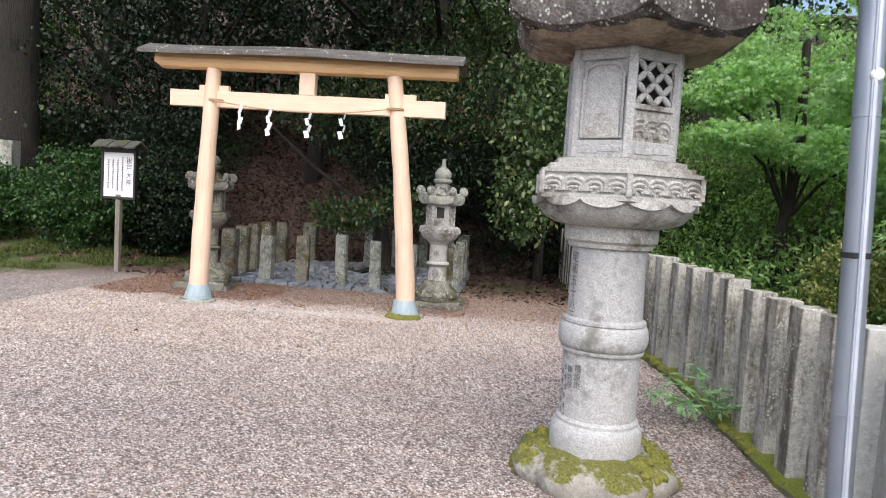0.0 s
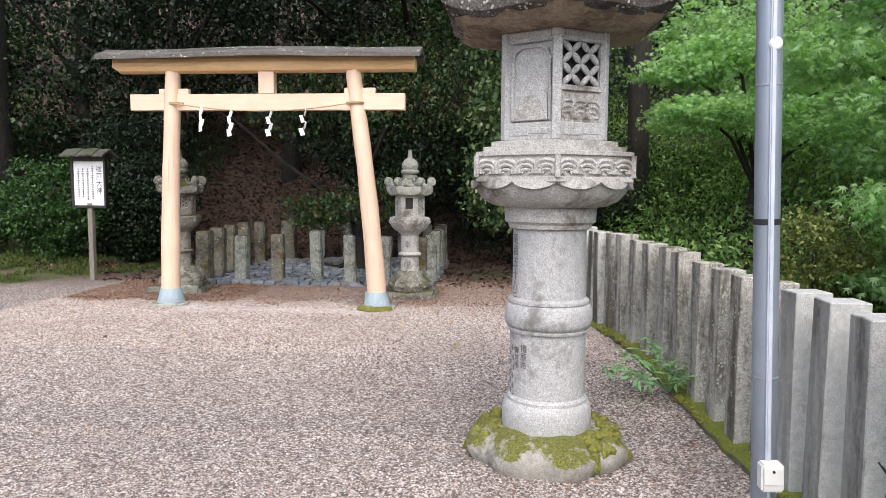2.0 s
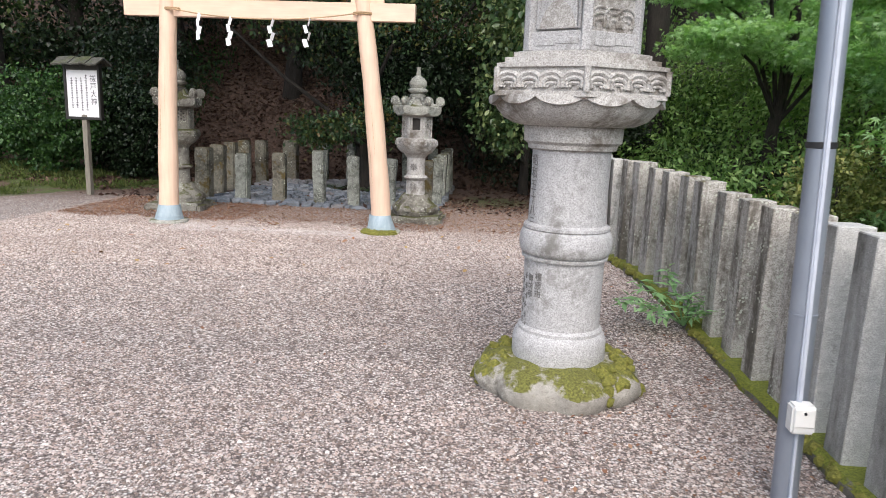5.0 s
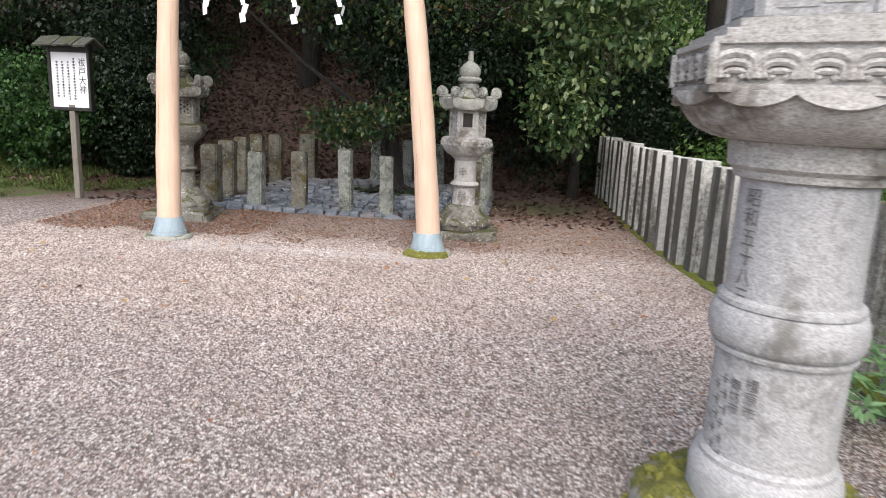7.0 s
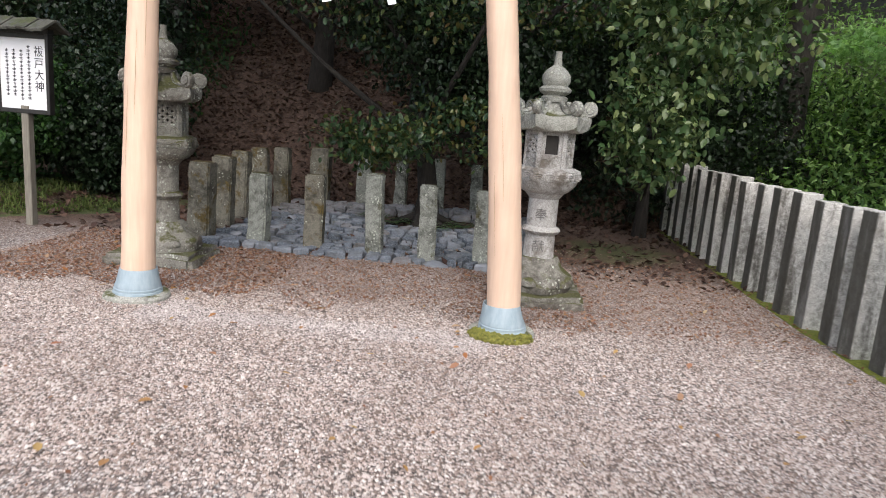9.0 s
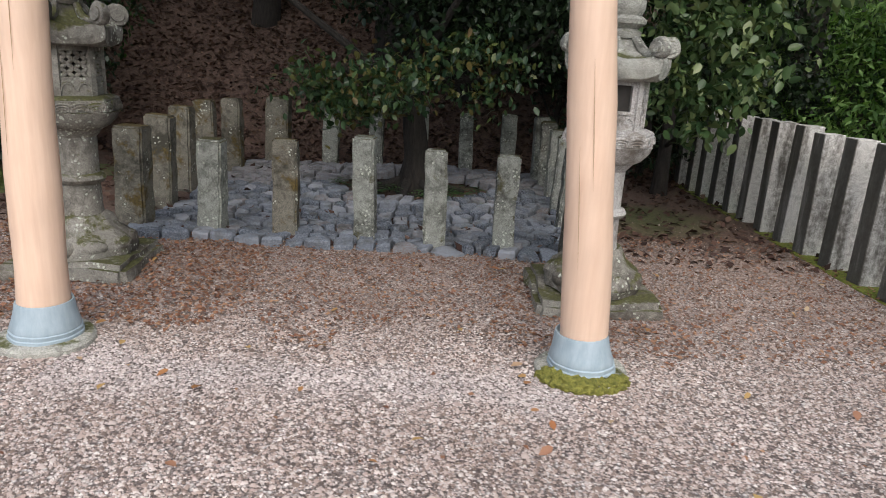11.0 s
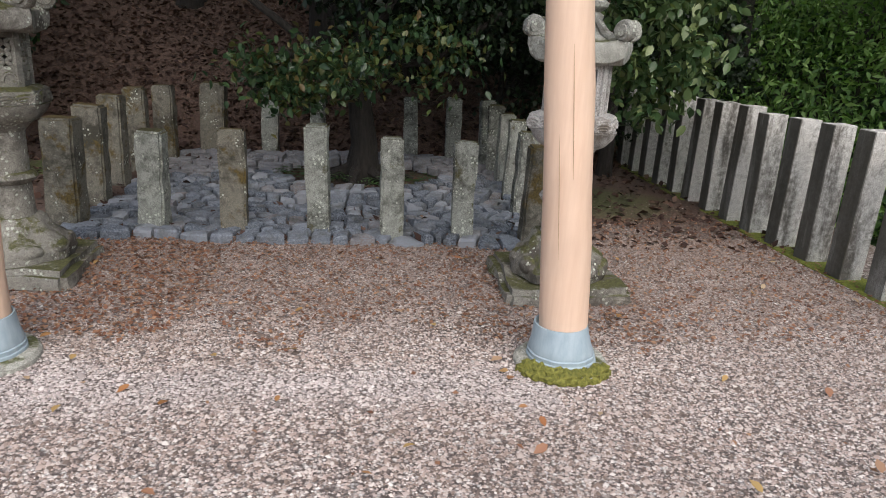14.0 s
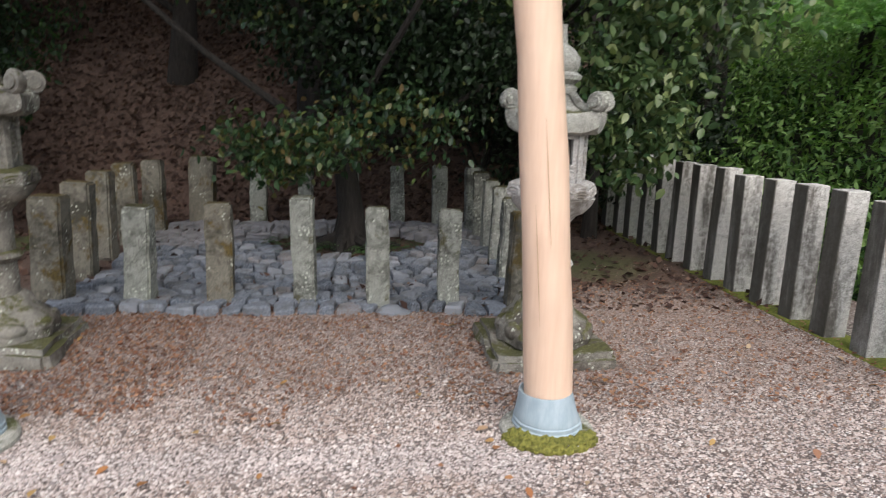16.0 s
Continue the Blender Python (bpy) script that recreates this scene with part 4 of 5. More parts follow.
def build_fence():
    t = thing("stone_fence", "row of square streaked granite posts on a mossy kerb", "fence")
    dark, streaked = [], []
    for k in range(8):
        b = box(-0.078, -0.07, -0.2, 0.078, 0.07, 0.885 + 0.008 * (k % 4), 0.005, 1)
        for v in b.verts:
            if v.co.z > 0.5:
                v.co.z += v.co.x * (0.04 * (k % 4 - 1.5)) * 0.3
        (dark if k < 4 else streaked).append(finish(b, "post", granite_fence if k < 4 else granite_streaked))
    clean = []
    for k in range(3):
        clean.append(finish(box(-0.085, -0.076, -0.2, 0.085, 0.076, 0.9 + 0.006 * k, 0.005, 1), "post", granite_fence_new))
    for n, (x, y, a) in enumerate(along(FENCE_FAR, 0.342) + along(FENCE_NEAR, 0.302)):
        # posts beyond 6.1 m carry the strongest darkening painted on their yard faces
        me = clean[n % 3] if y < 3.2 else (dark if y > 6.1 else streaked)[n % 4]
        ob = new("post", me)
        ob.parent = t
        if 2.02 < y < 2.3:
            words("タ建設株式会", 0.105, carve_shade, "carved_letter", pose(x, y - 0.0785, 0.62, 90, 0, a), t)
        ob.matrix_basis = pose(x + 0.006 * math.sin(n * 2.1), y, yard(x, y) * 0.5 + 0.01, 0.6 * math.sin(n * 1.3), 0.7 * math.sin(n * 2.9), a + 2 * math.sin(n * 4.1))
    kb = bmesh.new()
    cols = []
    for x, y, a in along(FENCE, 0.12):
        sink = 0.055 * max(0.0, min(1.0, (y - 5.6) * 0.7))
        cols.append([kb.verts.new((x + dx, y, z - sink + yard(x, y))) for dx, z in ((-0.135, -0.05), (-0.135, 0.035), (-0.115, 0.06), (0.12, 0.06), (0.14, -0.3))])
    for a, b in zip(cols, cols[1:]):
        for i in range(4):
            kb.faces.new((a[i], a[i + 1], b[i + 1], b[i]))
    part("kerb", roughen(kb, 0.016, 8), kerb_mat, t, "low stone kerb covered with green moss")
    mb = bmesh.new()
    for n, (x, y, a) in enumerate(along(FENCE, 0.045)):
        if noise.noise(Vector((x, y * 1.1, 3))) > (-0.12 if y < 6 else 0.3):
            c = bmesh.ops.create_icosphere(mb, subdivisions=1, radius=rng.uniform(0.018, 0.04))
            bmesh.ops.translate(mb, verts=c["verts"], vec=(x - 0.115 + rng.uniform(-0.03, 0.02), y, yard(x, y) + 0.04 + rng.uniform(-0.02, 0.012)))
    part("moss", roughen(mb, 0.014, 30), moss_mat, t, "bright moss cushions along the kerb")


build_fence()


# ---- stone posts round the sacred tree ----
def build_posts():
    spots = [(-3.79, 8.79, 0.7, 0.2), (-3.25, 8.78, 0.65, 0.17), (-2.745, 8.8, 0.67, 0.17), (-2.195, 8.8, 0.725, 0.145), (-1.715, 8.72, 0.675, 0.145), (-1.245, 8.74, 0.66, 0.15), (-0.775, 8.68, 0.66, 0.17),
             (-3.86, 9.42, 0.71, 0.19), (-3.92, 10.05, 0.72, 0.17), (-3.9, 10.6, 0.74, 0.17), (-3.82, 11.1, 0.72, 0.18), (-3.5, 11.65, 0.72, 0.24), (-2.95, 11.75, 0.7, 0.17), (-2.45, 11.75, 0.7, 0.15), (-1.95, 11.78, 0.7, 0.15), (-1.45, 11.75, 0.66, 0.15), (-1.0, 11.7, 0.68, 0.16),
             (-0.7, 9.4, 0.66, 0.15), (-0.69, 9.9, 0.68, 0.14), (-0.68, 10.35, 0.68, 0.14), (-0.68, 10.85, 0.7, 0.15), (-0.69, 11.3, 0.7, 0.15)]
    for n, (x, y, h, w) in enumerate(spots):
        b = box(-w / 2, -w * 0.42, -0.05, w / 2, w * 0.42, h, 0.014, 2)
        bmesh.ops.subdivide_edges(b, edges=[e for e in b.edges if e.calc_length() > 0.3], cuts=6, use_grid_fill=True)
        ob = part("stone_post", roughen(b, 0.014, 7, n * 1.7), granite_post if n in (0, 2, 6, 7, 8, 9, 10, 11) else granite_stub)
        ob.matrix_basis = pose(x, y, 0, 1.5 * math.sin(n * 2.3), 1.6 * math.sin(n * 1.1 + 1), 5 * math.sin(n * 3.7))
        tagged(ob, "short stone post brown with moss by the sacred tree" if n in (0, 2, 6, 7, 8, 9, 10, 11) else "short grey lichened stone post by the sacred tree", "stone post", "posts round the sacred tree")


build_posts()


# ---- notice board ----
def build_sign():
    t = thing("notice_board", "white notice board in black frame under a small mossy roof", "notice board", pose(-5.36, 8.7, 0.03, 0, 0, -2))
    t.scale = (0.88, 0.9, 0.945)
    part("post", roughen(box(-0.04, -0.035, -0.05, 0.04, 0.045, 1.1, 0.006), 0.004, 8), grey_wood, t, "grey weathered wooden post")
    fr = bmesh.new()
    for b in ((-0.29, -0.045, 1.03, -0.255, 0.03, 1.76), (0.255, -0.045, 1.03, 0.29, 0.03, 1.76), (-0.255, -0.045, 1.03, 0.255, 0.03, 1.07), (-0.255, -0.045, 1.71, 0.255, 0.03, 1.76)):
        box(*b, 0.004, 1, fr)
    part("frame", fr, black_wood, t, "black wooden frame")
    bd = part("board", box(-0.256, -0.02, 1.069, 0.256, 0.012, 1.711), board_white, t, "white painted board")
    rf = new("roof")
    rf.parent = t
    tagged(rf, "mossy shingle roof")
    shingle_m = stone_mat("mossy_shingles", (0.04, 0.04, 0.035), (0.13, 0.13, 0.11), (0.03, 0.028, 0.02), 0.5, moss=0.4, moss_col=(0.06, 0.07, 0.03))
    for y0, y1 in ((-0.2, 0.0), (0.0, 0.2)):
        for k in range(8):
            x0 = -0.36 + 0.09 * k
            s = box(x0 + 0.002, -0.11, -0.012, x0 + 0.088, 0.11, 0.012, 0.003)
            bmesh.ops.transform(s, verts=s.verts, matrix=pose(0, (y0 + y1) / 2 - 0.008, 1.825 + 0.005 * (k % 3), 28 if y0 < 0 else -28, 0, 0))
            part("shingle", roughen(s, 0.01, 14), shingle_m, rf)
    part("gable", box(-0.3, -0.05, 1.755, 0.3, 0.03, 1.8), black_wood, t)
    words("祓戸大神", 0.105, ink, "lettering", pose(0.17, -0.0215, 1.56, 90), bd, 0.0005)
    bars = bmesh.new()
    for c, (x, z0, n) in enumerate(((0.06, 1.64, 15), (-0.02, 1.6, 14), (-0.1, 1.6, 13), (-0.175, 1.6, 13))):
        for j in range(n):
            z = z0 - 0.033 * j
            w = 0.016 + 0.006 * ((j * 7 + c * 3) % 3) / 2
            box(x - w, -0.0225, z - 0.006, x + w, -0.0205, z - 0.0005, 0, 1, bars)
            box(x - 0.003, -0.0225, z - 0.014, x + 0.004, -0.0205, z + 0.008, 0, 1, bars)
            box(x - w * 0.8, -0.0225, z - 0.017, x + w * 0.7, -0.0205, z - 0.012, 0, 1, bars)
    part("small_print", bars, ink, bd)


build_sign()


# ---- steel pole and flag by the fence ----
def build_pole():
    t = thing("steel_pole", "grey galvanised steel pole with a pale cable duct and junction box", "pole", pose(1.375, 2.43, -0.17, 0, -1.9, 0))
    part("shaft", lathe([(0.047, -0.1), (0.047, 4.4), (0.044, 4.42)], 28), steel, t, "", True)
    part("cable_duct", box(-0.014, -0.06, 0.42, 0.006, -0.042, 4.2, 0.005, 2), duct_grey, t, "pale grey cable duct")
    part("lower_cable", box(-0.006, -0.058, 0.0, 0.006, -0.045, 0.32, 0.003), duct_grey, t)
    jb = part("junction_box", box(-0.042, -0.1, 0.315, 0.042, -0.04, 0.425, 0.008, 2), white_plastic, t, "white junction box")
    part("box_lid", box(-0.036, -0.106, 0.345, 0.036, -0.099, 0.415, 0.003), white_plastic, jb)
    part("screw", lathe([(0.006, 0), (0.005, 0.003)], 8), black_plastic, jb).matrix_basis = pose(0, -0.106, 0.4, 90)
    part("strap", lathe([(0.049, 1.34), (0.051, 1.342), (0.051, 1.36), (0.049, 1.362)], 28), black_plastic, t, "black tie strap", True)
    for z in (0.74, 1.86):
        part("clip", lathe([(0.0475, z), (0.0495, z + 0.001), (0.0495, z + 0.008), (0.0475, z + 0.009)], 24), steel, t)
    part("cap", lathe([(0.001, 0), (0.02, 0.002), (0.025, 0.008), (0.02, 0.014), (0.001, 0.018)], 20), white_plastic, t, "round white cover").matrix_basis = pose(0.004, -0.045, 2.01, 90)


def build_flag():
    y = 1.6
    t = thing("banner_flag", "red cloth banner with cream print on a leaning green pole", "flag", pose(0.03, 0.13, -0.17))
    a, b = Vector((1.27, y - 0.05, 0.0)), Vector((1.72, y + 0.02, 1.95))
    mid = a.lerp(b, 0.5)
    part("lower_pole", tube([a, a.lerp(b, 0.52), a.lerp(b, 0.545)], [0.013, 0.013, 0.003], 12), green_paint, t, "", True)
    part("upper_pole", tube([a.lerp(b, 0.6) + Vector((0.0, 0.01, 0)), b], 0.011, 12), green_paint, t, "", True)
    nu, nv = 22, 30
    cb = bmesh.new()
    rows = []
    for j in range(nv + 1):
        v = j / nv
        row = []
        for i in range(nu + 1):
            u = i / nu
            # gathered at the pole, sagging into a point below
            left = 1.76 - 0.28 * math.sin(min(1, v * 1.15) * math.pi * 0.6) ** 2 + 0.12 * max(0, v - 0.7)
            right = 1.9
            zt = 1.58 - 0.05 * u
            low = 0.9 + 0.3 * abs(u - 0.42) ** 1.2
            x = left + (right - left) * u
            z = zt + (low - zt) * v
            row.append(cb.verts.new((x, y + 0.02 + 0.03 * math.sin(u * 9 + v * 3) * (0.3 + v) + 0.02 * math.sin(v * 8 + u * 4), z)))
        rows.append(row)
    for r0, r1 in zip(rows, rows[1:]):
        for i in range(nu):
            cb.faces.new((r0[i], r0[i + 1], r1[i + 1], r1[i]))
    cloth = part("cloth", cb, red_cloth, t, "red cloth hanging in folds", True)
    md = cloth.modifiers.new("thickness", "SOLIDIFY")
    md.thickness = 0.002
    pr = bmesh.new()
    for k in range(30):
        s = box(-0.024 - 0.01 * (k % 3), -0.0008, -0.005, 0.024 + 0.008 * (k % 2), 0.0008, 0.005)
        bmesh.ops.transform(s, verts=s.verts, matrix=pose(1.535 + 0.045 * math.sin(k * 2.4), y - 0.03 - 0.0012 * k, 1.15 + 0.05 * math.cos(k * 1.7), 0, 37 * k, 0))
        joined(pr, s)
    part("print", pr, cream_print, cloth, "cream printed brush strokes")
    st = box(-0.028, -0.02, -0.017, 0.028, 0.02, 0.017, 0.004)
    ob = part("tape", st, white_plastic, t, "white tape round the pole")
    ob.matrix_basis = pose(1.565, y, 1.31, 0, 13, 0)
    w = bmesh.new()
    for k in range(5):
        q = a.lerp(b, 0.325)
        tube([q + Vector((0.02 * math.cos(k), -0.02, 0.012 * k - 0.03)), q + Vector((0.05, -0.03 + 0.01 * k, 0.02 * math.sin(k * 2))), q + Vector((0.1, 0.02, 0.012 * k - 0.02))], 0.0028, 5, w)
        tube([q + Vector((-0.06 + 0.012 * k, -0.025, 0.07 - 0.012 * k)), q + Vector((-0.01, -0.02, 0.004 * k)), q + Vector((0.012, -0.02, -0.012))], 0.0026, 5, w)
    part("tie_wire", w, black_plastic, t, "black wire tie")


build_pole()
build_flag()


# ---- trees and woods ----
def build_tree(name, label, trunk, crowns, leaf, size, limbs, tv=OVAL_V, tf=OVAL_F, droop=0.5, flat=0.5, r0=0.12, squash=0.7, group=""):
    """trunk: points; limbs: lists of points; crowns: (centre, radii, number of clumps, leaves each, clump radius)."""
    t = thing(name, label, "tree" if "tree" in name else "shrub", pose(*trunk[0]), group)
    o = Vector(trunk[0])
    n = len(trunk)
    tb = tube([Vector(p) - o for p in trunk], [r0 * (1.35 if i == 0 else 1 - 0.6 * i / n) for i in range(n)], 12)
    part("trunk", roughen(tb, r0 * 0.15, 5, trunk[0][0]), bark, t, "", True)
    for limb in limbs:
        pts = [Vector(p) - o for p in limb]
        part("limb", tube(pts, [max(0.006, r0 * 0.34 * (1 - 0.8 * i / len(pts))) for i in range(len(pts))], 7), bark, t, "", True)
    for c, radii, nc, nl, cr, *own in crowns:
        pts = clumps(nc, nl, Vector(c) - o, radii, cr, squash=squash)
        me = leaves("crown", pts, size, own[0] if own else leaf, tv, tf, droop, flat)
        ob = new("crown", me)
        ob.parent = t
    return t


# evergreens behind the gate
BACK = [(-11.5, 13.5, 3.4, 2.2), (-9.0, 14.2, 3.8, 2.2), (-6.8, 14.2, 4.6, 2.0), (-4.4, 14.6, 4.8, 1.9), (-2.2, 14.6, 5.2, 2.0), (0.0, 13.2, 3.7, 2.0), (2.0, 16.2, 6.2, 2.1), (4.4, 17.0, 7.0, 2.3)]
for k, (x, y, zc, R) in enumerate(BACK):
    h0 = height(x, y)
    limbs = []
    for j in range(7):
        a = j * 0.9 + k
        limbs.append([(x + 0.1, y, h0 + 0.8 + 0.3 * j), (x + 0.5 * R * math.cos(a), y + 0.4 * R * math.sin(a), h0 + 1.5 + 0.35 * j), (x + 0.95 * R * math.cos(a), y + 0.9 * R * math.sin(a), h0 + 1.9 + 0.4 * j)])
    build_tree("evergreen_tree", "dark glossy broadleaf evergreen tree on the wooded slope", [(x, y, h0 - 0.1), (x + 0.1, y, h0 + 1.2), (x - 0.1, y + 0.1, h0 + 2.6), (x, y, zc + 1.2)],
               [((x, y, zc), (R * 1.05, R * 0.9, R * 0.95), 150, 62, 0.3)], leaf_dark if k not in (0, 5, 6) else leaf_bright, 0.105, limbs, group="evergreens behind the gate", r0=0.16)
# taller woods behind them
for k, (x, y) in enumerate(((-13, 17), (-9.5, 18), (-6, 17.5), (-2.5, 18), (1, 17.5), (4.5, 18.5), (8, 17), (11, 14.5), (12.5, 10.5), (13, 6))):
    h0 = height(x, y)
    build_tree("forest_tree", "tall dark evergreen in the woods", [(x, y, h0 - 0.2), (x + 0.1, y, h0 + 3), (x, y, h0 + 7)],
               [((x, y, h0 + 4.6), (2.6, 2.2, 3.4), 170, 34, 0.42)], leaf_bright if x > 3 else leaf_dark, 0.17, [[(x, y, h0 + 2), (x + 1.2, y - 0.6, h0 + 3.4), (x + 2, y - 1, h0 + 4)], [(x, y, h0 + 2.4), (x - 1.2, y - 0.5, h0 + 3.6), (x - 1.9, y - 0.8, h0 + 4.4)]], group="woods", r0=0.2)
# high crowns added out of view to shade the ring of posts
for x, y, cx in ((-2.5, 13.9, -4.6), (-1.5, 13.4, -1.6)):
    h0 = height(x, y)
    build_tree("shade_canopy_tree", "added tall evergreen, unseen crown shading the ring of posts", [(x, y, h0 - 0.2), (x, y, h0 + 3), (x, y - 0.5, 6.5)],
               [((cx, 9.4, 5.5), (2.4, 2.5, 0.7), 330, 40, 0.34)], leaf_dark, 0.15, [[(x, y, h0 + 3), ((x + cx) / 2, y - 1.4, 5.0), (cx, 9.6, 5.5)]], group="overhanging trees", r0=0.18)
# bare tall trunks
for x, y, r in ((-9.9, 12.4, 0.5), (2.97, 13.7, 0.22)):
    h0 = height(x, y)
    t = thing("cedar_tree", "straight dark trunk of a tall cedar", "tree", pose(x, y, h0))
    part("trunk", roughen(tube([(0, 0, -0.2), (0.02, 0, 1), (0, 0.03, 3), (0.05, 0, 6), (0.04, 0, 9)], [r * 1.25, r, r * 0.95, r * 0.85, r * 0.7], 20), r * 0.12, 4, x), bark, t, "", True)
    pts = clumps(60, 40, (0, 0, 9), (1.8, 1.8, 2.2), 0.4)
    ob = new("crown", leaves("crown", pts, 0.16, leaf_dark))
    ob.parent = t

# low dark shrubs before the slope
for k, (x, y, zc, rx, rz) in enumerate(((0.6, 12.2, 0.75, 1.1, 0.85), (-0.4, 12.6, 1.5, 1.0, 0.9), (1.9, 12.9, 0.9, 1.0, 0.9), (-6.2, 11.3, 0.85, 0.9, 0.9), (-6.4, 12.0, 1.7, 1.0, 0.9))):
    h0 = height(x, y)
    build_tree("evergreen_shrub", "dense dark evergreen shrub at the foot of the slope", [(x, y, h0 - 0.05), (x + 0.05, y, h0 + 0.5), (x, y, h0 + zc)], [((x, y, h0 + zc), (rx, rx * 0.8, rz), 110, 44, 0.17)], leaf_dark if k != 5 else leaf_under, 0.075,
               [[(x, y, h0 + 0.2), (x + 0.5 * rx, y - 0.3, h0 + zc * 0.8), (x + 0.8 * rx, y - 0.4, h0 + zc)], [(x, y, h0 + 0.2), (x - 0.5 * rx, y - 0.3, h0 + zc * 0.8), (x - 0.8 * rx, y - 0.4, h0 + zc)]], group="shrubs under the slope", r0=0.04)

# the sacred tree inside the ring of posts
tx, ty = -1.95, 10.45
limbs = [
    [(tx, ty, 0.9), (tx - 0.5, ty, 1.2), (tx - 1.2, ty - 0.1, 1.7), (tx - 2.0, ty - 0.2, 2.4)],
    [(tx, ty, 1.0), (tx + 0.6, ty - 0.2, 1.1), (tx + 1.1, ty - 0.4, 1.5)],
    [(tx, ty, 0.7), (tx - 0.3, ty - 0.4, 0.95), (tx - 0.6, ty - 0.8, 1.15)],
    [(tx, ty, 1.1), (tx + 0.2, ty - 0.5, 1.5), (tx + 0.6, ty - 1.0, 2.2)],
    [(tx, ty, 1.3), (tx + 0.8, ty + 0.2, 2.0), (tx + 1.8, ty - 0.2, 3.0)],
    [(tx, ty, 1.5), (tx - 0.6, ty - 0.3, 2.3), (tx - 1.0, ty - 0.6, 3.2)],
]
sakaki = build_tree("sacred_tree", "dark broadleaf sacred tree spreading over the ring of stone posts", [(tx, ty, 0.0), (tx + 0.02, ty, 0.35), (tx - 0.05, ty, 0.9), (tx + 0.05, ty, 1.8), (tx, ty + 0.1, 3.2)],
    [((tx - 0.45, ty - 0.7, 0.98), (0.5, 0.35, 0.2), 44, 34, 0.12), ((tx + 0.35, ty - 0.4, 1.15), (0.6, 0.4, 0.3), 34, 30, 0.14),
     # middle crowns take darker leaves: the shade inside the tree put into colour
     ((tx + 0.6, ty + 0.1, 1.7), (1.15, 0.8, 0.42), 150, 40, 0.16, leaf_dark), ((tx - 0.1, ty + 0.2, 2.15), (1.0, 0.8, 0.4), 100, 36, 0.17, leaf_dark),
     ((tx + 0.2, ty, 2.75), (1.9, 1.3, 0.85), 230, 36, 0.2)],
    leaf_sakaki, 0.066, limbs, FULL_V, FULL_F, 0.5, 0.45, 0.13)
# a glossy broadleaf beside the small lantern
gx, gy = 0.55, 11.2
build_tree("broadleaf_tree", "glossy light green broadleaf tree beside the small lantern", [(gx, gy, -0.05), (gx, gy, 0.6), (gx + 0.05, gy + 0.1, 1.6), (gx, gy, 3.0)],
    [((0.22, 9.35, 1.35), (0.4, 0.35, 0.65), 62, 26, 0.12), ((0.55, 9.4, 2.4), (0.75, 0.6, 0.7), 90, 30, 0.16), ((1.0, 10.2, 3.3), (1.2, 0.9, 0.7), 110, 30, 0.18)],
    leaf_lit, 0.085, [[(gx, gy, 0.5), (0.25, 9.5, 0.9), (0.2, 9.3, 1.4)], [(gx, gy, 1.2), (0.6, 9.5, 2.0), (0.8, 9.3, 2.6)]], FULL_V, FULL_F, 0.5, 0.45, 0.07)
for k in range(6):
    a = k * 1.05
    part("root", tube([(0.08 * math.cos(a), 0.08 * math.sin(a), 0.14), (0.25 * math.cos(a + 0.2), 0.25 * math.sin(a + 0.2), 0.08), (0.55 * math.cos(a + 0.4), 0.55 * math.sin(a + 0.4), 0.0)], [0.06, 0.04, 0.015], 7), bark, sakaki, "", True)

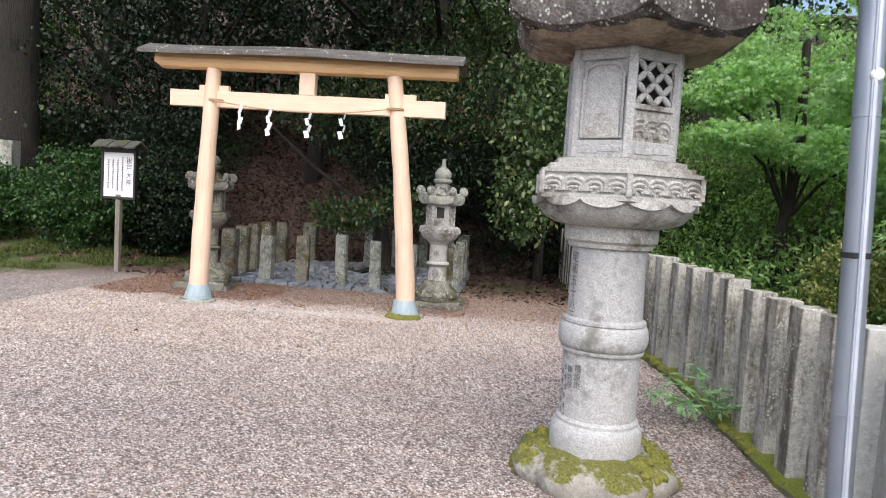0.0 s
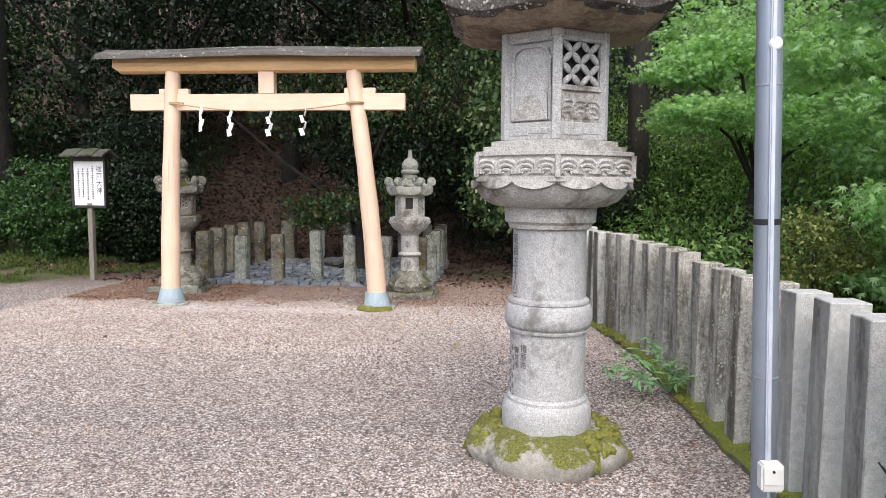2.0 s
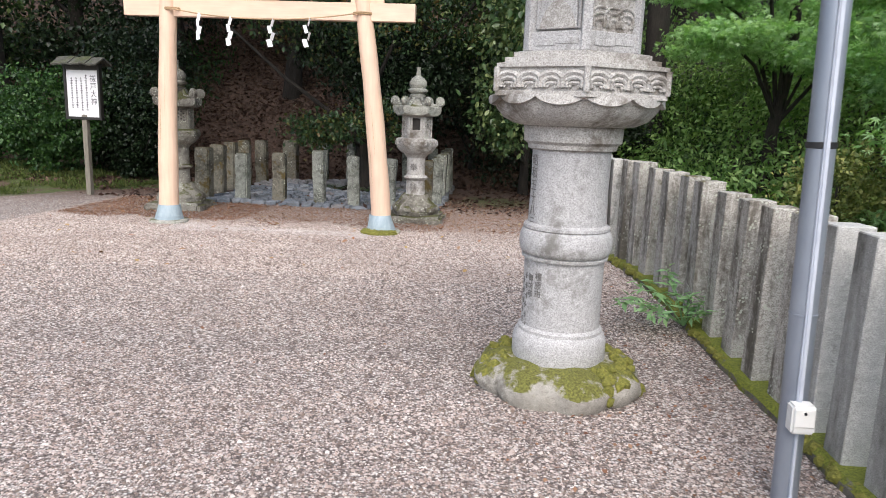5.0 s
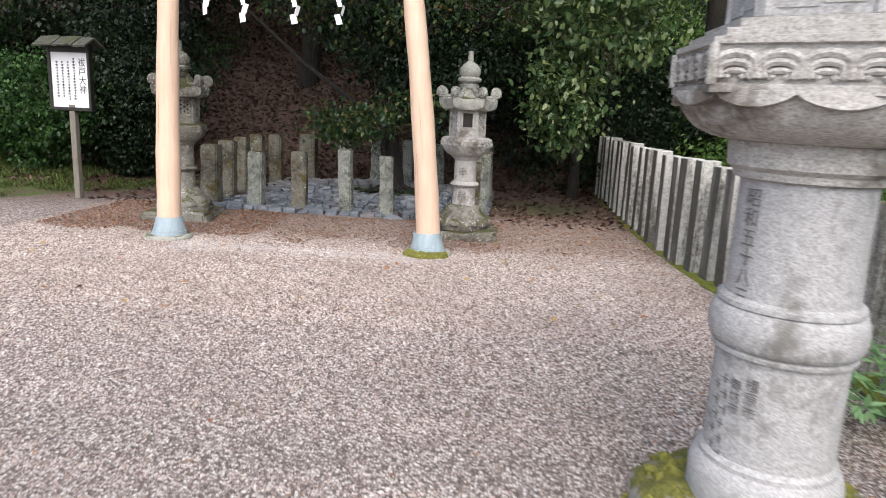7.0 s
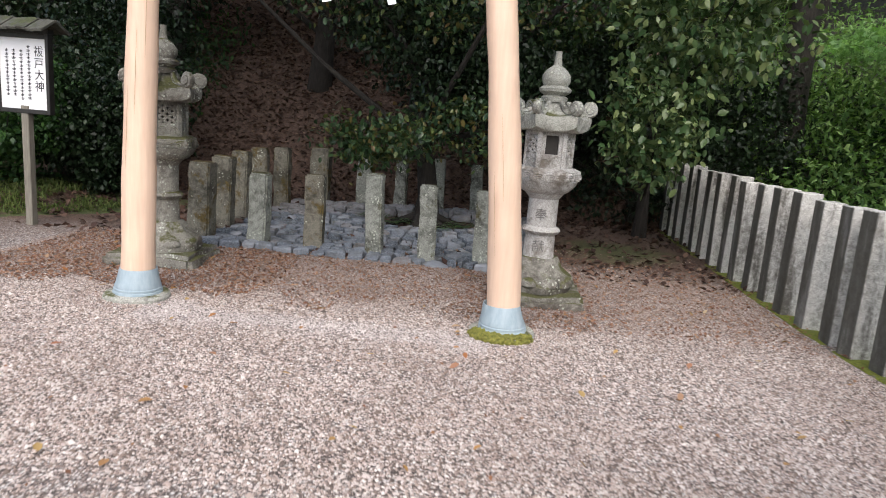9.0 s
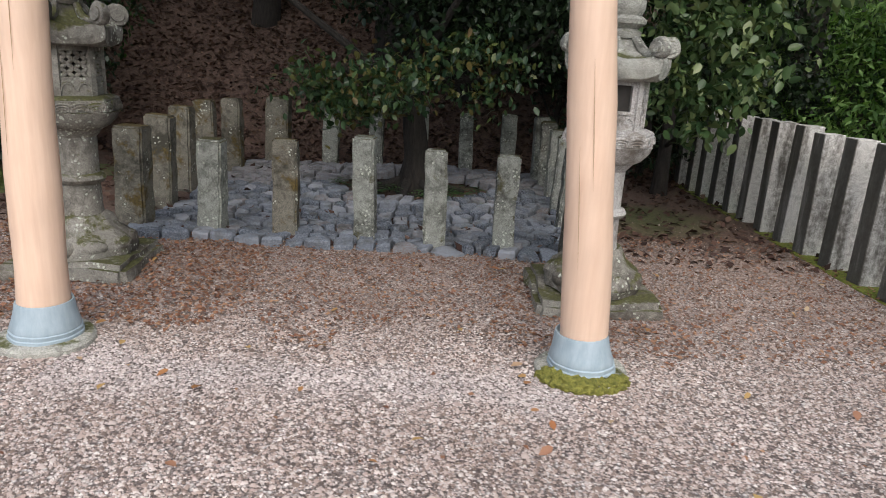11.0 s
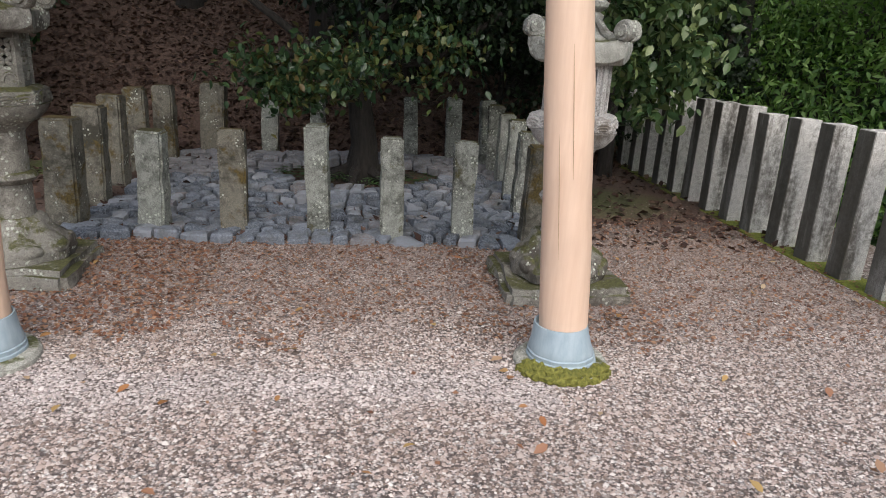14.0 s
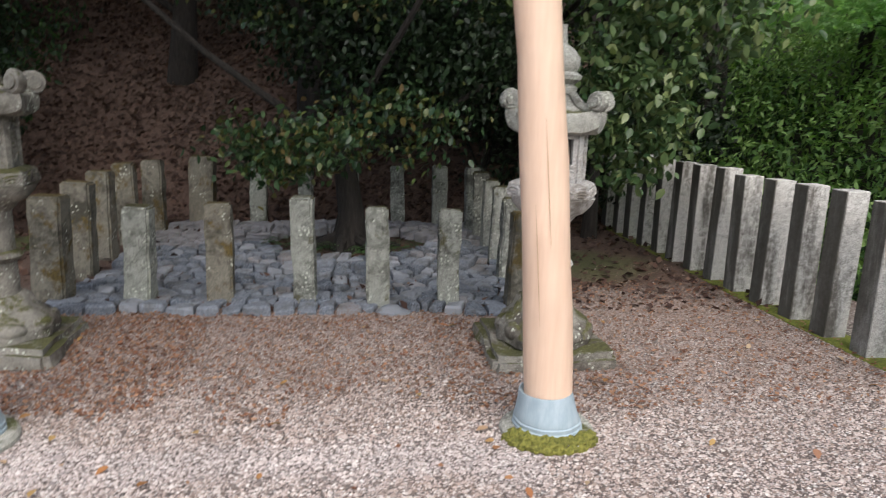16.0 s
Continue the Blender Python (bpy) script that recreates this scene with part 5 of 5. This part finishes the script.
# maples beyond the fence
MAPLES = [
    ((4.05, 10.2), [((3.9, 9.9, 2.45), (0.9, 0.8, 0.22)), ((5.0, 10.0, 2.9), (1.0, 0.8, 0.22)), ((4.6, 9.6, 2.15), (0.9, 0.7, 0.18)), ((4.2, 10.4, 3.9), (1.5, 1.2, 0.4)), ((3.4, 9.9, 3.3), (0.7, 0.6, 0.2)), ((3.0, 9.4, 2.4), (0.55, 0.5, 0.18)), ((2.9, 9.9, 3.0), (0.6, 0.5, 0.2))]),
    ((5.6, 7.6), [((4.5, 7.2, 1.75), (0.85, 0.7, 0.25)), ((5.3, 6.9, 2.5), (1.0, 0.8, 0.25)), ((4.9, 7.4, 3.2), (1.2, 0.9, 0.3)), ((5.6, 6.8, 1.4), (0.9, 0.7, 0.25)), ((5.9, 7.4, 3.9), (1.4, 1.1, 0.35)), ((4.6, 6.6, 0.75), (0.7, 0.6, 0.22)), ((3.9, 7.4, 2.7), (0.7, 0.6, 0.2)), ((5.0, 7.0, 4.4), (1.3, 1.0, 0.3)), ((4.4, 6.9, 2.2), (0.8, 0.7, 0.22)), ((4.9, 6.7, 1.15), (0.8, 0.6, 0.22)), ((5.6, 7.0, 2.0), (0.9, 0.7, 0.22)), ((4.2, 7.0, 3.7), (0.9, 0.7, 0.25))]),
    ((6.4, 4.8), [((5.0, 4.9, 1.6), (0.8, 0.8, 0.25)), ((5.6, 4.6, 2.5), (1.0, 0.9, 0.3)), ((5.8, 5.2, 3.4), (1.3, 1.0, 0.3)), ((4.8, 5.4, 0.8), (0.7, 0.6, 0.25)), ((6.2, 4.0, 1.2), (0.9, 0.9, 0.3)), ((4.6, 5.2, 3.0), (0.9, 0.8, 0.25)), ((3.9, 5.6, 1.2), (0.6, 0.6, 0.22)), ((4.3, 5.0, 0.7), (0.6, 0.6, 0.22)), ((4.2, 6.0, 0.5), (0.7, 0.6, 0.25)), ((4.7, 5.0, 2.2), (0.8, 0.7, 0.22)), ((4.4, 5.3, 1.7), (0.7, 0.6, 0.2)), ((5.2, 5.0, 2.9), (0.9, 0.8, 0.22)), ((5.4, 4.7, 1.1), (0.8, 0.7, 0.22)), ((4.9, 4.7, 3.7), (1.0, 0.8, 0.25))]),
    ((4.9, 13.2), [((3.9, 12.4, 2.6), (1.0, 0.8, 0.25)), ((4.6, 12.2, 3.3), (1.1, 0.9, 0.28)), ((5.4, 12.6, 2.7), (1.0, 0.9, 0.25)), ((4.2, 12.7, 4.1), (1.2, 1.0, 0.3)), ((5.6, 12.2, 3.9), (1.2, 1.0, 0.3))]),
    ((8.2, 8.2), [((7.2, 7.6, 2.6), (1.3, 1.2, 0.4)), ((7.6, 8.0, 3.8), (1.6, 1.4, 0.4)), ((6.8, 8.8, 4.6), (1.7, 1.4, 0.4)), ((8.0, 6.6, 2.4), (1.3, 1.2, 0.4))]),
]
for k, ((x, y), pads) in enumerate(MAPLES):
    h0 = height(x, y)
    limbs = [[(x, y, h0 + 0.9), ((x + c[0]) / 2, (y + c[1]) / 2, max(h0 + 0.9, c[2] - 0.35)), (c[0], c[1], c[2] - 0.05)] for c, r in pads]
    build_tree("maple_tree", "fresh green maple with layered leaf sprays beyond the fence", [(x, y, h0 - 0.1), (x - 0.05, y, h0 + 0.7), (x + 0.1, y, h0 + 1.8), (x + 0.05, y, 3.9)],
               [(c, r, 85, 24, 0.14) for c, r in pads], leaf_maple, 0.072, limbs, STAR_V, STAR_F, 0.55, 0.7, 0.1, 0.35, "maples beyond the fence")

# round variegated shrubs beyond the fence
for x, y, zc, R in ((3.3, 6.5, 0.72, 0.5), (3.75, 6.8, 0.45, 0.4)):
    h0 = height(x, y)
    build_tree("round_shrub", "round yellow-green shrub beyond the fence", [(x, y, h0 - 0.05), (x, y, 0.2), (x, y, zc)], [((x, y, zc), (R, R, R * 0.8), 90, 36, 0.09)], leaf_var, 0.045, [], group="round shrubs", r0=0.03)

# clipped hedge by the notice board
for x, y, zc, rx, rz, m in ((-6.75, 10.0, 0.98, 0.92, 0.8, leaf_hedge), (-8.5, 10.1, 0.85, 1.0, 0.6, leaf_hedge), (-9.9, 10.3, 0.8, 1.0, 0.6, leaf_hedge), (-5.75, 10.5, 0.8, 0.6, 0.65, leaf_dark)):
    h0 = height(x, y)
    build_tree("clipped_shrub", "rounded clipped green azalea hedge bush", [(x, y, h0 - 0.05), (x, y, h0 + 0.3), (x, y, zc)], [((x, y, zc), (rx, rx * 0.85, rz), 330, 30, 0.075), ((x, y, zc * 0.8), (rx * 0.75, rx * 0.65, rz * 0.7), 150, 24, 0.12)], m, 0.06,
               [[(x, y, h0 + 0.1), (x + 0.4, y - 0.3, zc * 0.7), (x + 0.6, y - 0.5, zc)], [(x, y, h0 + 0.1), (x - 0.4, y - 0.3, zc * 0.7), (x - 0.6, y - 0.5, zc)]], group="clipped bushes", r0=0.04)

# two old posts at the edge of the woods
for x in (-9.75, -9.28):
    b = box(-0.13, -0.12, -0.1, 0.13, 0.12, 0.95, 0.012, 2)
    ob = part("stone_marker", roughen(b, 0.012, 5, x), granite_old)
    ob.matrix_basis = pose(x, 11.6, height(x, 11.6) + 0.55 - 0.55, 0, 1, 4) @ Matrix.Diagonal((1, 1, 1.35, 1))
    tagged(ob, "plain grey stone post at the edge of the woods", "stone post", "posts by the hedge")

# shrub sprouting at the fence
def build_sprout():
    t = thing("young_shrub", "young light green shrub growing at the fence kerb", "shrub", pose(1.46, 4.35, -0.06))
    t.scale = (1.15, 1.0, 0.72)
    tips = [(-0.38, -0.1, 0.24), (-0.25, 0.05, 0.36), (-0.12, 0.0, 0.5), (0.0, -0.12, 0.34), (0.1, -0.08, 0.28), (-0.22, -0.18, 0.16), (0.04, -0.2, 0.2), (-0.3, 0.1, 0.2)]
    pts = []
    for tip in tips:
        p = [Vector((0, 0, 0)), Vector(tip) * 0.5 + Vector((0, 0, 0.06)), Vector(tip)]
        part("stem", tube(p, [0.006, 0.004, 0.002], 6), leaf_plant, t)
        for f in np.linspace(0.45, 1.0, 6):
            q = p[0].lerp(p[2], f) + Vector((0, 0, 0.1 * f * (1 - f)))
            pts += [tuple(q + Vector(rng.normal(0, 0.012, 3))) for _ in range(4)]
    ob = new("foliage", leaves("foliage", np.array(pts), 0.085, leaf_plant, OVAL_V * np.array((0.45, 1, 1)), OVAL_F, 0.1, 0.6))
    ob.parent = t


build_sprout()


# ferns inside the ring
def build_fern(x, y, z, R, n, seed):
    t = thing("fern", "small green fern at the foot of the sacred tree", "fern", pose(x, y, z), "ferns")
    for k in range(n):
        a = k * 2 * math.pi / n + seed
        b = bmesh.new()
        prev = None
        for j in range(9):
            f = j / 8
            c = Vector((R * f * math.cos(a), R * f * math.sin(a), R * (0.9 * f - 0.75 * f * f)))
            w = R * 0.22 * math.sin(math.pi * min(1, f * 0.9 + 0.1)) + 0.002
            s = Vector((-math.sin(a), math.cos(a), 0))
            for e in (1, -1):
                v = [b.verts.new(c + Vector((0, 0, 0.001 * e))), b.verts.new(c + s * e * w + Vector((math.cos(a), math.sin(a), -0.3)) * w * 0.3), b.verts.new(c + Vector((math.cos(a), math.sin(a), 0)) * R * 0.085)]
                b.faces.new(v)
        bmesh.ops.remove_doubles(b, verts=b.verts, dist=0.0025)
        part("frond", b, leaf_under if seed < 5 else leaf_hedge, t)


for x, y, s in ((-2.25, 10.1, 0.2), (-1.75, 9.95, 6.0), (-1.5, 10.2, 0.9), (-2.5, 10.3, 6.5)):
    build_fern(x, y, 0.06, 0.24, 9, s)


# ---- scattered stuff ----
def on_slope(n, x0, x1, y0, y1, keep=None, lift=0.0):
    out = []
    while len(out) < n:
        x, y = rng.uniform(x0, x1), rng.uniform(y0, y1)
        if keep is None or keep(x, y):
            out.append((x, y, height(x, y) + 0.01 + rng.uniform(0, lift) ** 1.0 if lift else height(x, y) + 0.012))
    return np.array(out)


litter = np.concatenate([on_slope(34000, -7.5, 1.0, 11.6, 17.5), on_slope(2600, -5.2, 1.2, 8.6, 11.8), on_slope(1500, -9, -5.4, 8.6, 10.5, lambda x, y: noise.noise(Vector((x, y, 0))) > 0.05)])
tagged(new("leaf_litter", leaves("leaf_litter", litter, 0.07, leaf_litter, droop=0.0, flat=0.75)), "brown fallen leaves covering the slope", "leaf litter", kind="stuff")
near = np.concatenate([on_slope(10500, -4.8, -0.4, 7.0, 8.75, lambda x, y: rng.uniform() < 0.35 + 0.65 * (x < -2.7) and y > 7.1 + 0.35 * noise.noise(Vector((x * 2, y * 2, 5)))), on_slope(3500, -1.4, 1.1, 7.1, 9.4), on_slope(160, -6, 1.2, 3.0, 7.0), on_slope(300, 0.3, 1.6, 2.2, 4.6)])
tagged(new("small_leaf_litter", leaves("small_leaf_litter", near, 0.024, leaf_crumbs, droop=0.0, flat=0.85)), "small brown leaves among the gravel", "leaf litter", kind="stuff")
spots = on_slope(120, -4.6, 1.3, 5.0, 8.6)
spots[:, 2] += 0.012
tagged(new("yellow_leaves", leaves("yellow_leaves", spots, 0.05, leaf_yellow, FULL_V, FULL_F, droop=0.0, flat=0.9)), "single yellow and orange fallen leaves on gravel", "fallen leaves", kind="stuff")

und = np.concatenate([
    on_slope(6000, 2.0, 7, 5.0, 15.5, lambda x, y: x - 0.25 * y < 0.9, 0.5),
    on_slope(9000, 2.0, 6.0, -3.0, 8.0, None, 0.35),
    on_slope(9000, -12, -5.9, 11.2, 15.5, None, 0.7),
    on_slope(5000, -2.2, 3.5, 13.2, 17.0, lambda x, y: noise.noise(Vector((x * 0.8, y * 0.8, 9))) > 0.0, 0.8)])
bank = np.concatenate([on_slope(44000, 1.95, 12, -2.5, 15.5, lambda x, y: x - 0.25 * y > -1.0, 0.6), on_slope(22000, 2.2, 8.5, 8.5, 17.0, None, 1.0)])
tagged(new("bank_ferns", leaves("bank_ferns", bank, 0.11, leaf_bank, SLIM_V, OVAL_F, 0.4, 0.5)), "bright green ferns and weeds on the bank beyond the fence", "undergrowth", kind="stuff")
tagged(new("undergrowth", leaves("undergrowth", und, 0.11, leaf_under, SLIM_V, OVAL_F, 0.3, 0.4)), "dense green undergrowth on the wooded bank", "undergrowth", kind="stuff")
gr = on_slope(9000, -9.5, -5.2, 8.2, 10.4, lambda x, y: 1.4 * x - y < -16.9 and noise.noise(Vector((x * 2, y * 2, 1))) > -0.2)
BLADE_V = np.array([(-0.08, 0, 0), (0.08, 0, 0), (0.02, 0.5, 0.15), (0, 1, 0.0)])
BLADE_F = np.array([(0, 1, 2), (0, 2, 3)])
tagged(new("grass", leaves("grass", gr, 0.07, leaf_mat("grass_blades", [(0.04, 0.06, 0.015), (0.09, 0.13, 0.03), (0.16, 0.17, 0.06)], 0.7, 0.2), BLADE_V, BLADE_F, -0.9, 0.7)), "short patchy grass on the bank", "grass", kind="stuff")


# ---- gravel: loose pebbles over the yard ----
def build_gravel():
    def field(n, x0, x1, y0, y1):
        return np.stack([rng.uniform(x0, x1, n), rng.uniform(y0, y1, n)], -1)
    P = np.concatenate([field(310000, -4.9, 1.6, 5.0, 8.9), field(130000, -4.9, 1.8, 1.8, 5.0), field(20000, -8.5, -4.9, 3.0, 8.6), field(13000, -3.6, 1.1, 8.9, 10.0)])
    thin = np.array([noise.noise(Vector((x * 1.2, y * 1.2, 0))) for x, y in P[::1]])
    edge = P[:, 1] - 8.6 + np.maximum(0, -(P[:, 0] + 4.6)) * 0.4 + thin * 1.0
    keep = rng.uniform(0, 1, len(P)) > np.clip(edge * 1.0, 0, 0.93)
    right = np.interp(P[:, 1], [y for x, y in FENCE[::-1]], [x - 0.13 for x, y in FENCE[::-1]])
    keep &= P[:, 0] < right
    keep &= ~((P[:, 0] > -3.75) & (P[:, 0] < -0.65) & (P[:, 1] > 8.65))
    P, n = P[keep], int(keep.sum())
    r = rng.lognormal(math.log(0.0062), 0.32, n)
    a0 = rng.uniform(0, 6.28, n)
    ang = a0[:, None] + np.array([0, 1.5, 3.1, 4.7])[None, :] + rng.normal(0, 0.2, (n, 4))
    q = r[:, None] * rng.uniform(0.75, 1.3, (n, 4))
    el = rng.uniform(0.6, 1.0, n)[:, None]
    X = P[:, :1] + q * np.cos(ang)
    Y = P[:, 1:] + q * np.sin(ang) * el
    low = np.array([yard(x, y) for x, y in P])[:, None]
    Z = np.zeros((n, 4)) + low - 0.003 + rng.uniform(0, 0.004, (n, 1))
    top = np.stack([P[:, 0] + rng.normal(0, 0.002, n), P[:, 1] + rng.normal(0, 0.002, n), r * rng.uniform(0.55, 1.0, n) + Z[:, 0]], -1)
    V = np.concatenate([np.stack([X, Y, Z], -1), top[:, None, :]], 1).reshape(-1, 3)
    F = np.array([(i, (i + 1) % 4, 4) for i in range(4)])[None] + (np.arange(n) * 5)[:, None, None]
    tagged(new("gravel", mesh_from("gravel", V, F.reshape(-1, 3), gravel_mat)), "loose pinkish grey gravel pebbles over the yard", "gravel", kind="stuff")


build_gravel()


# ---- paving stones inside the ring of posts (last) ----
def build_paving():
    t = tagged(new("stone_paving"), "irregular blue-grey stones laid round the sacred tree", "paving", kind="structure")
    pts = []
    tries = 0
    while len(pts) < 470 and tries < 60000:
        tries += 1
        c = Vector((rng.uniform(-3.68, -0.72), rng.uniform(8.62, 11.6)))
        d = math.hypot((c.x - tx) / 0.95, (c.y - 10.55) / 0.72)
        if d < 0.92:
            continue
        gap = 0.085 + 0.05 * rng.uniform()
        if all((c - p).length > gap for p in pts):
            pts.append(c)
    pts.sort(key=lambda p: p.y)
    rest = bmesh.new()
    for num, c in enumerate(pts):
        n = 12
        poly = [Vector((0.16 * math.cos(2 * math.pi * k / n), 0.13 * math.sin(2 * math.pi * k / n))) for k in range(n)]
        for p in pts:
            dv = p - c
            if 0 < dv.length < 0.36:
                h = dv.length / 2 - 0.009
                u = dv.normalized()
                out = []
                for a, b in zip(poly, poly[1:] + poly[:1]):
                    da, db = a.dot(u) - h, b.dot(u) - h
                    if da <= 0:
                        out.append(a)
                    if da * db < 0:
                        out.append(a.lerp(b, da / (da - db)))
                poly = out
        if len(poly) < 3:
            continue
        d = math.hypot((c.x - tx) / 0.95, (c.y - 10.55) / 0.72)
        hump = 0.07 * max(0, 1 - abs(d - 1.12) * 1.7)
        b = bmesh.new()
        zt = rng.uniform(0.02, 0.05)
        tilt = Vector((rng.uniform(-0.14, 0.14), rng.uniform(-0.14, 0.14)))
        rings = [[b.verts.new((q.x * f, q.y * f, z + (q.dot(tilt) if z > 0 else 0) + (rng.uniform(-0.006, 0.006) if z > 0 else 0))) for q in poly] for f, z in ((1.0, -0.04), (1.0, zt * 0.7), (0.9, zt), (0.45, zt + 0.004))]
        m = len(poly)
        for lo, hi in zip(rings, rings[1:]):
            for k in range(m):
                b.faces.new((lo[k], lo[(k + 1) % m], hi[(k + 1) % m], hi[k]))
        b.faces.new(rings[-1])
        if num >= 300:
            bmesh.ops.translate(b, verts=b.verts, vec=(c.x, c.y, 0.004 + hump))
            joined(rest, b)
            continue
        ob = new("stone", finish(b, "stone", paving_stone_mat))
        ob.parent = t
        ob.matrix_basis = pose(c.x, c.y, 0.004 + hump)
    tagged(part("far_stones", rest, paving_stone_mat, t), kind="stuff")


build_paving()
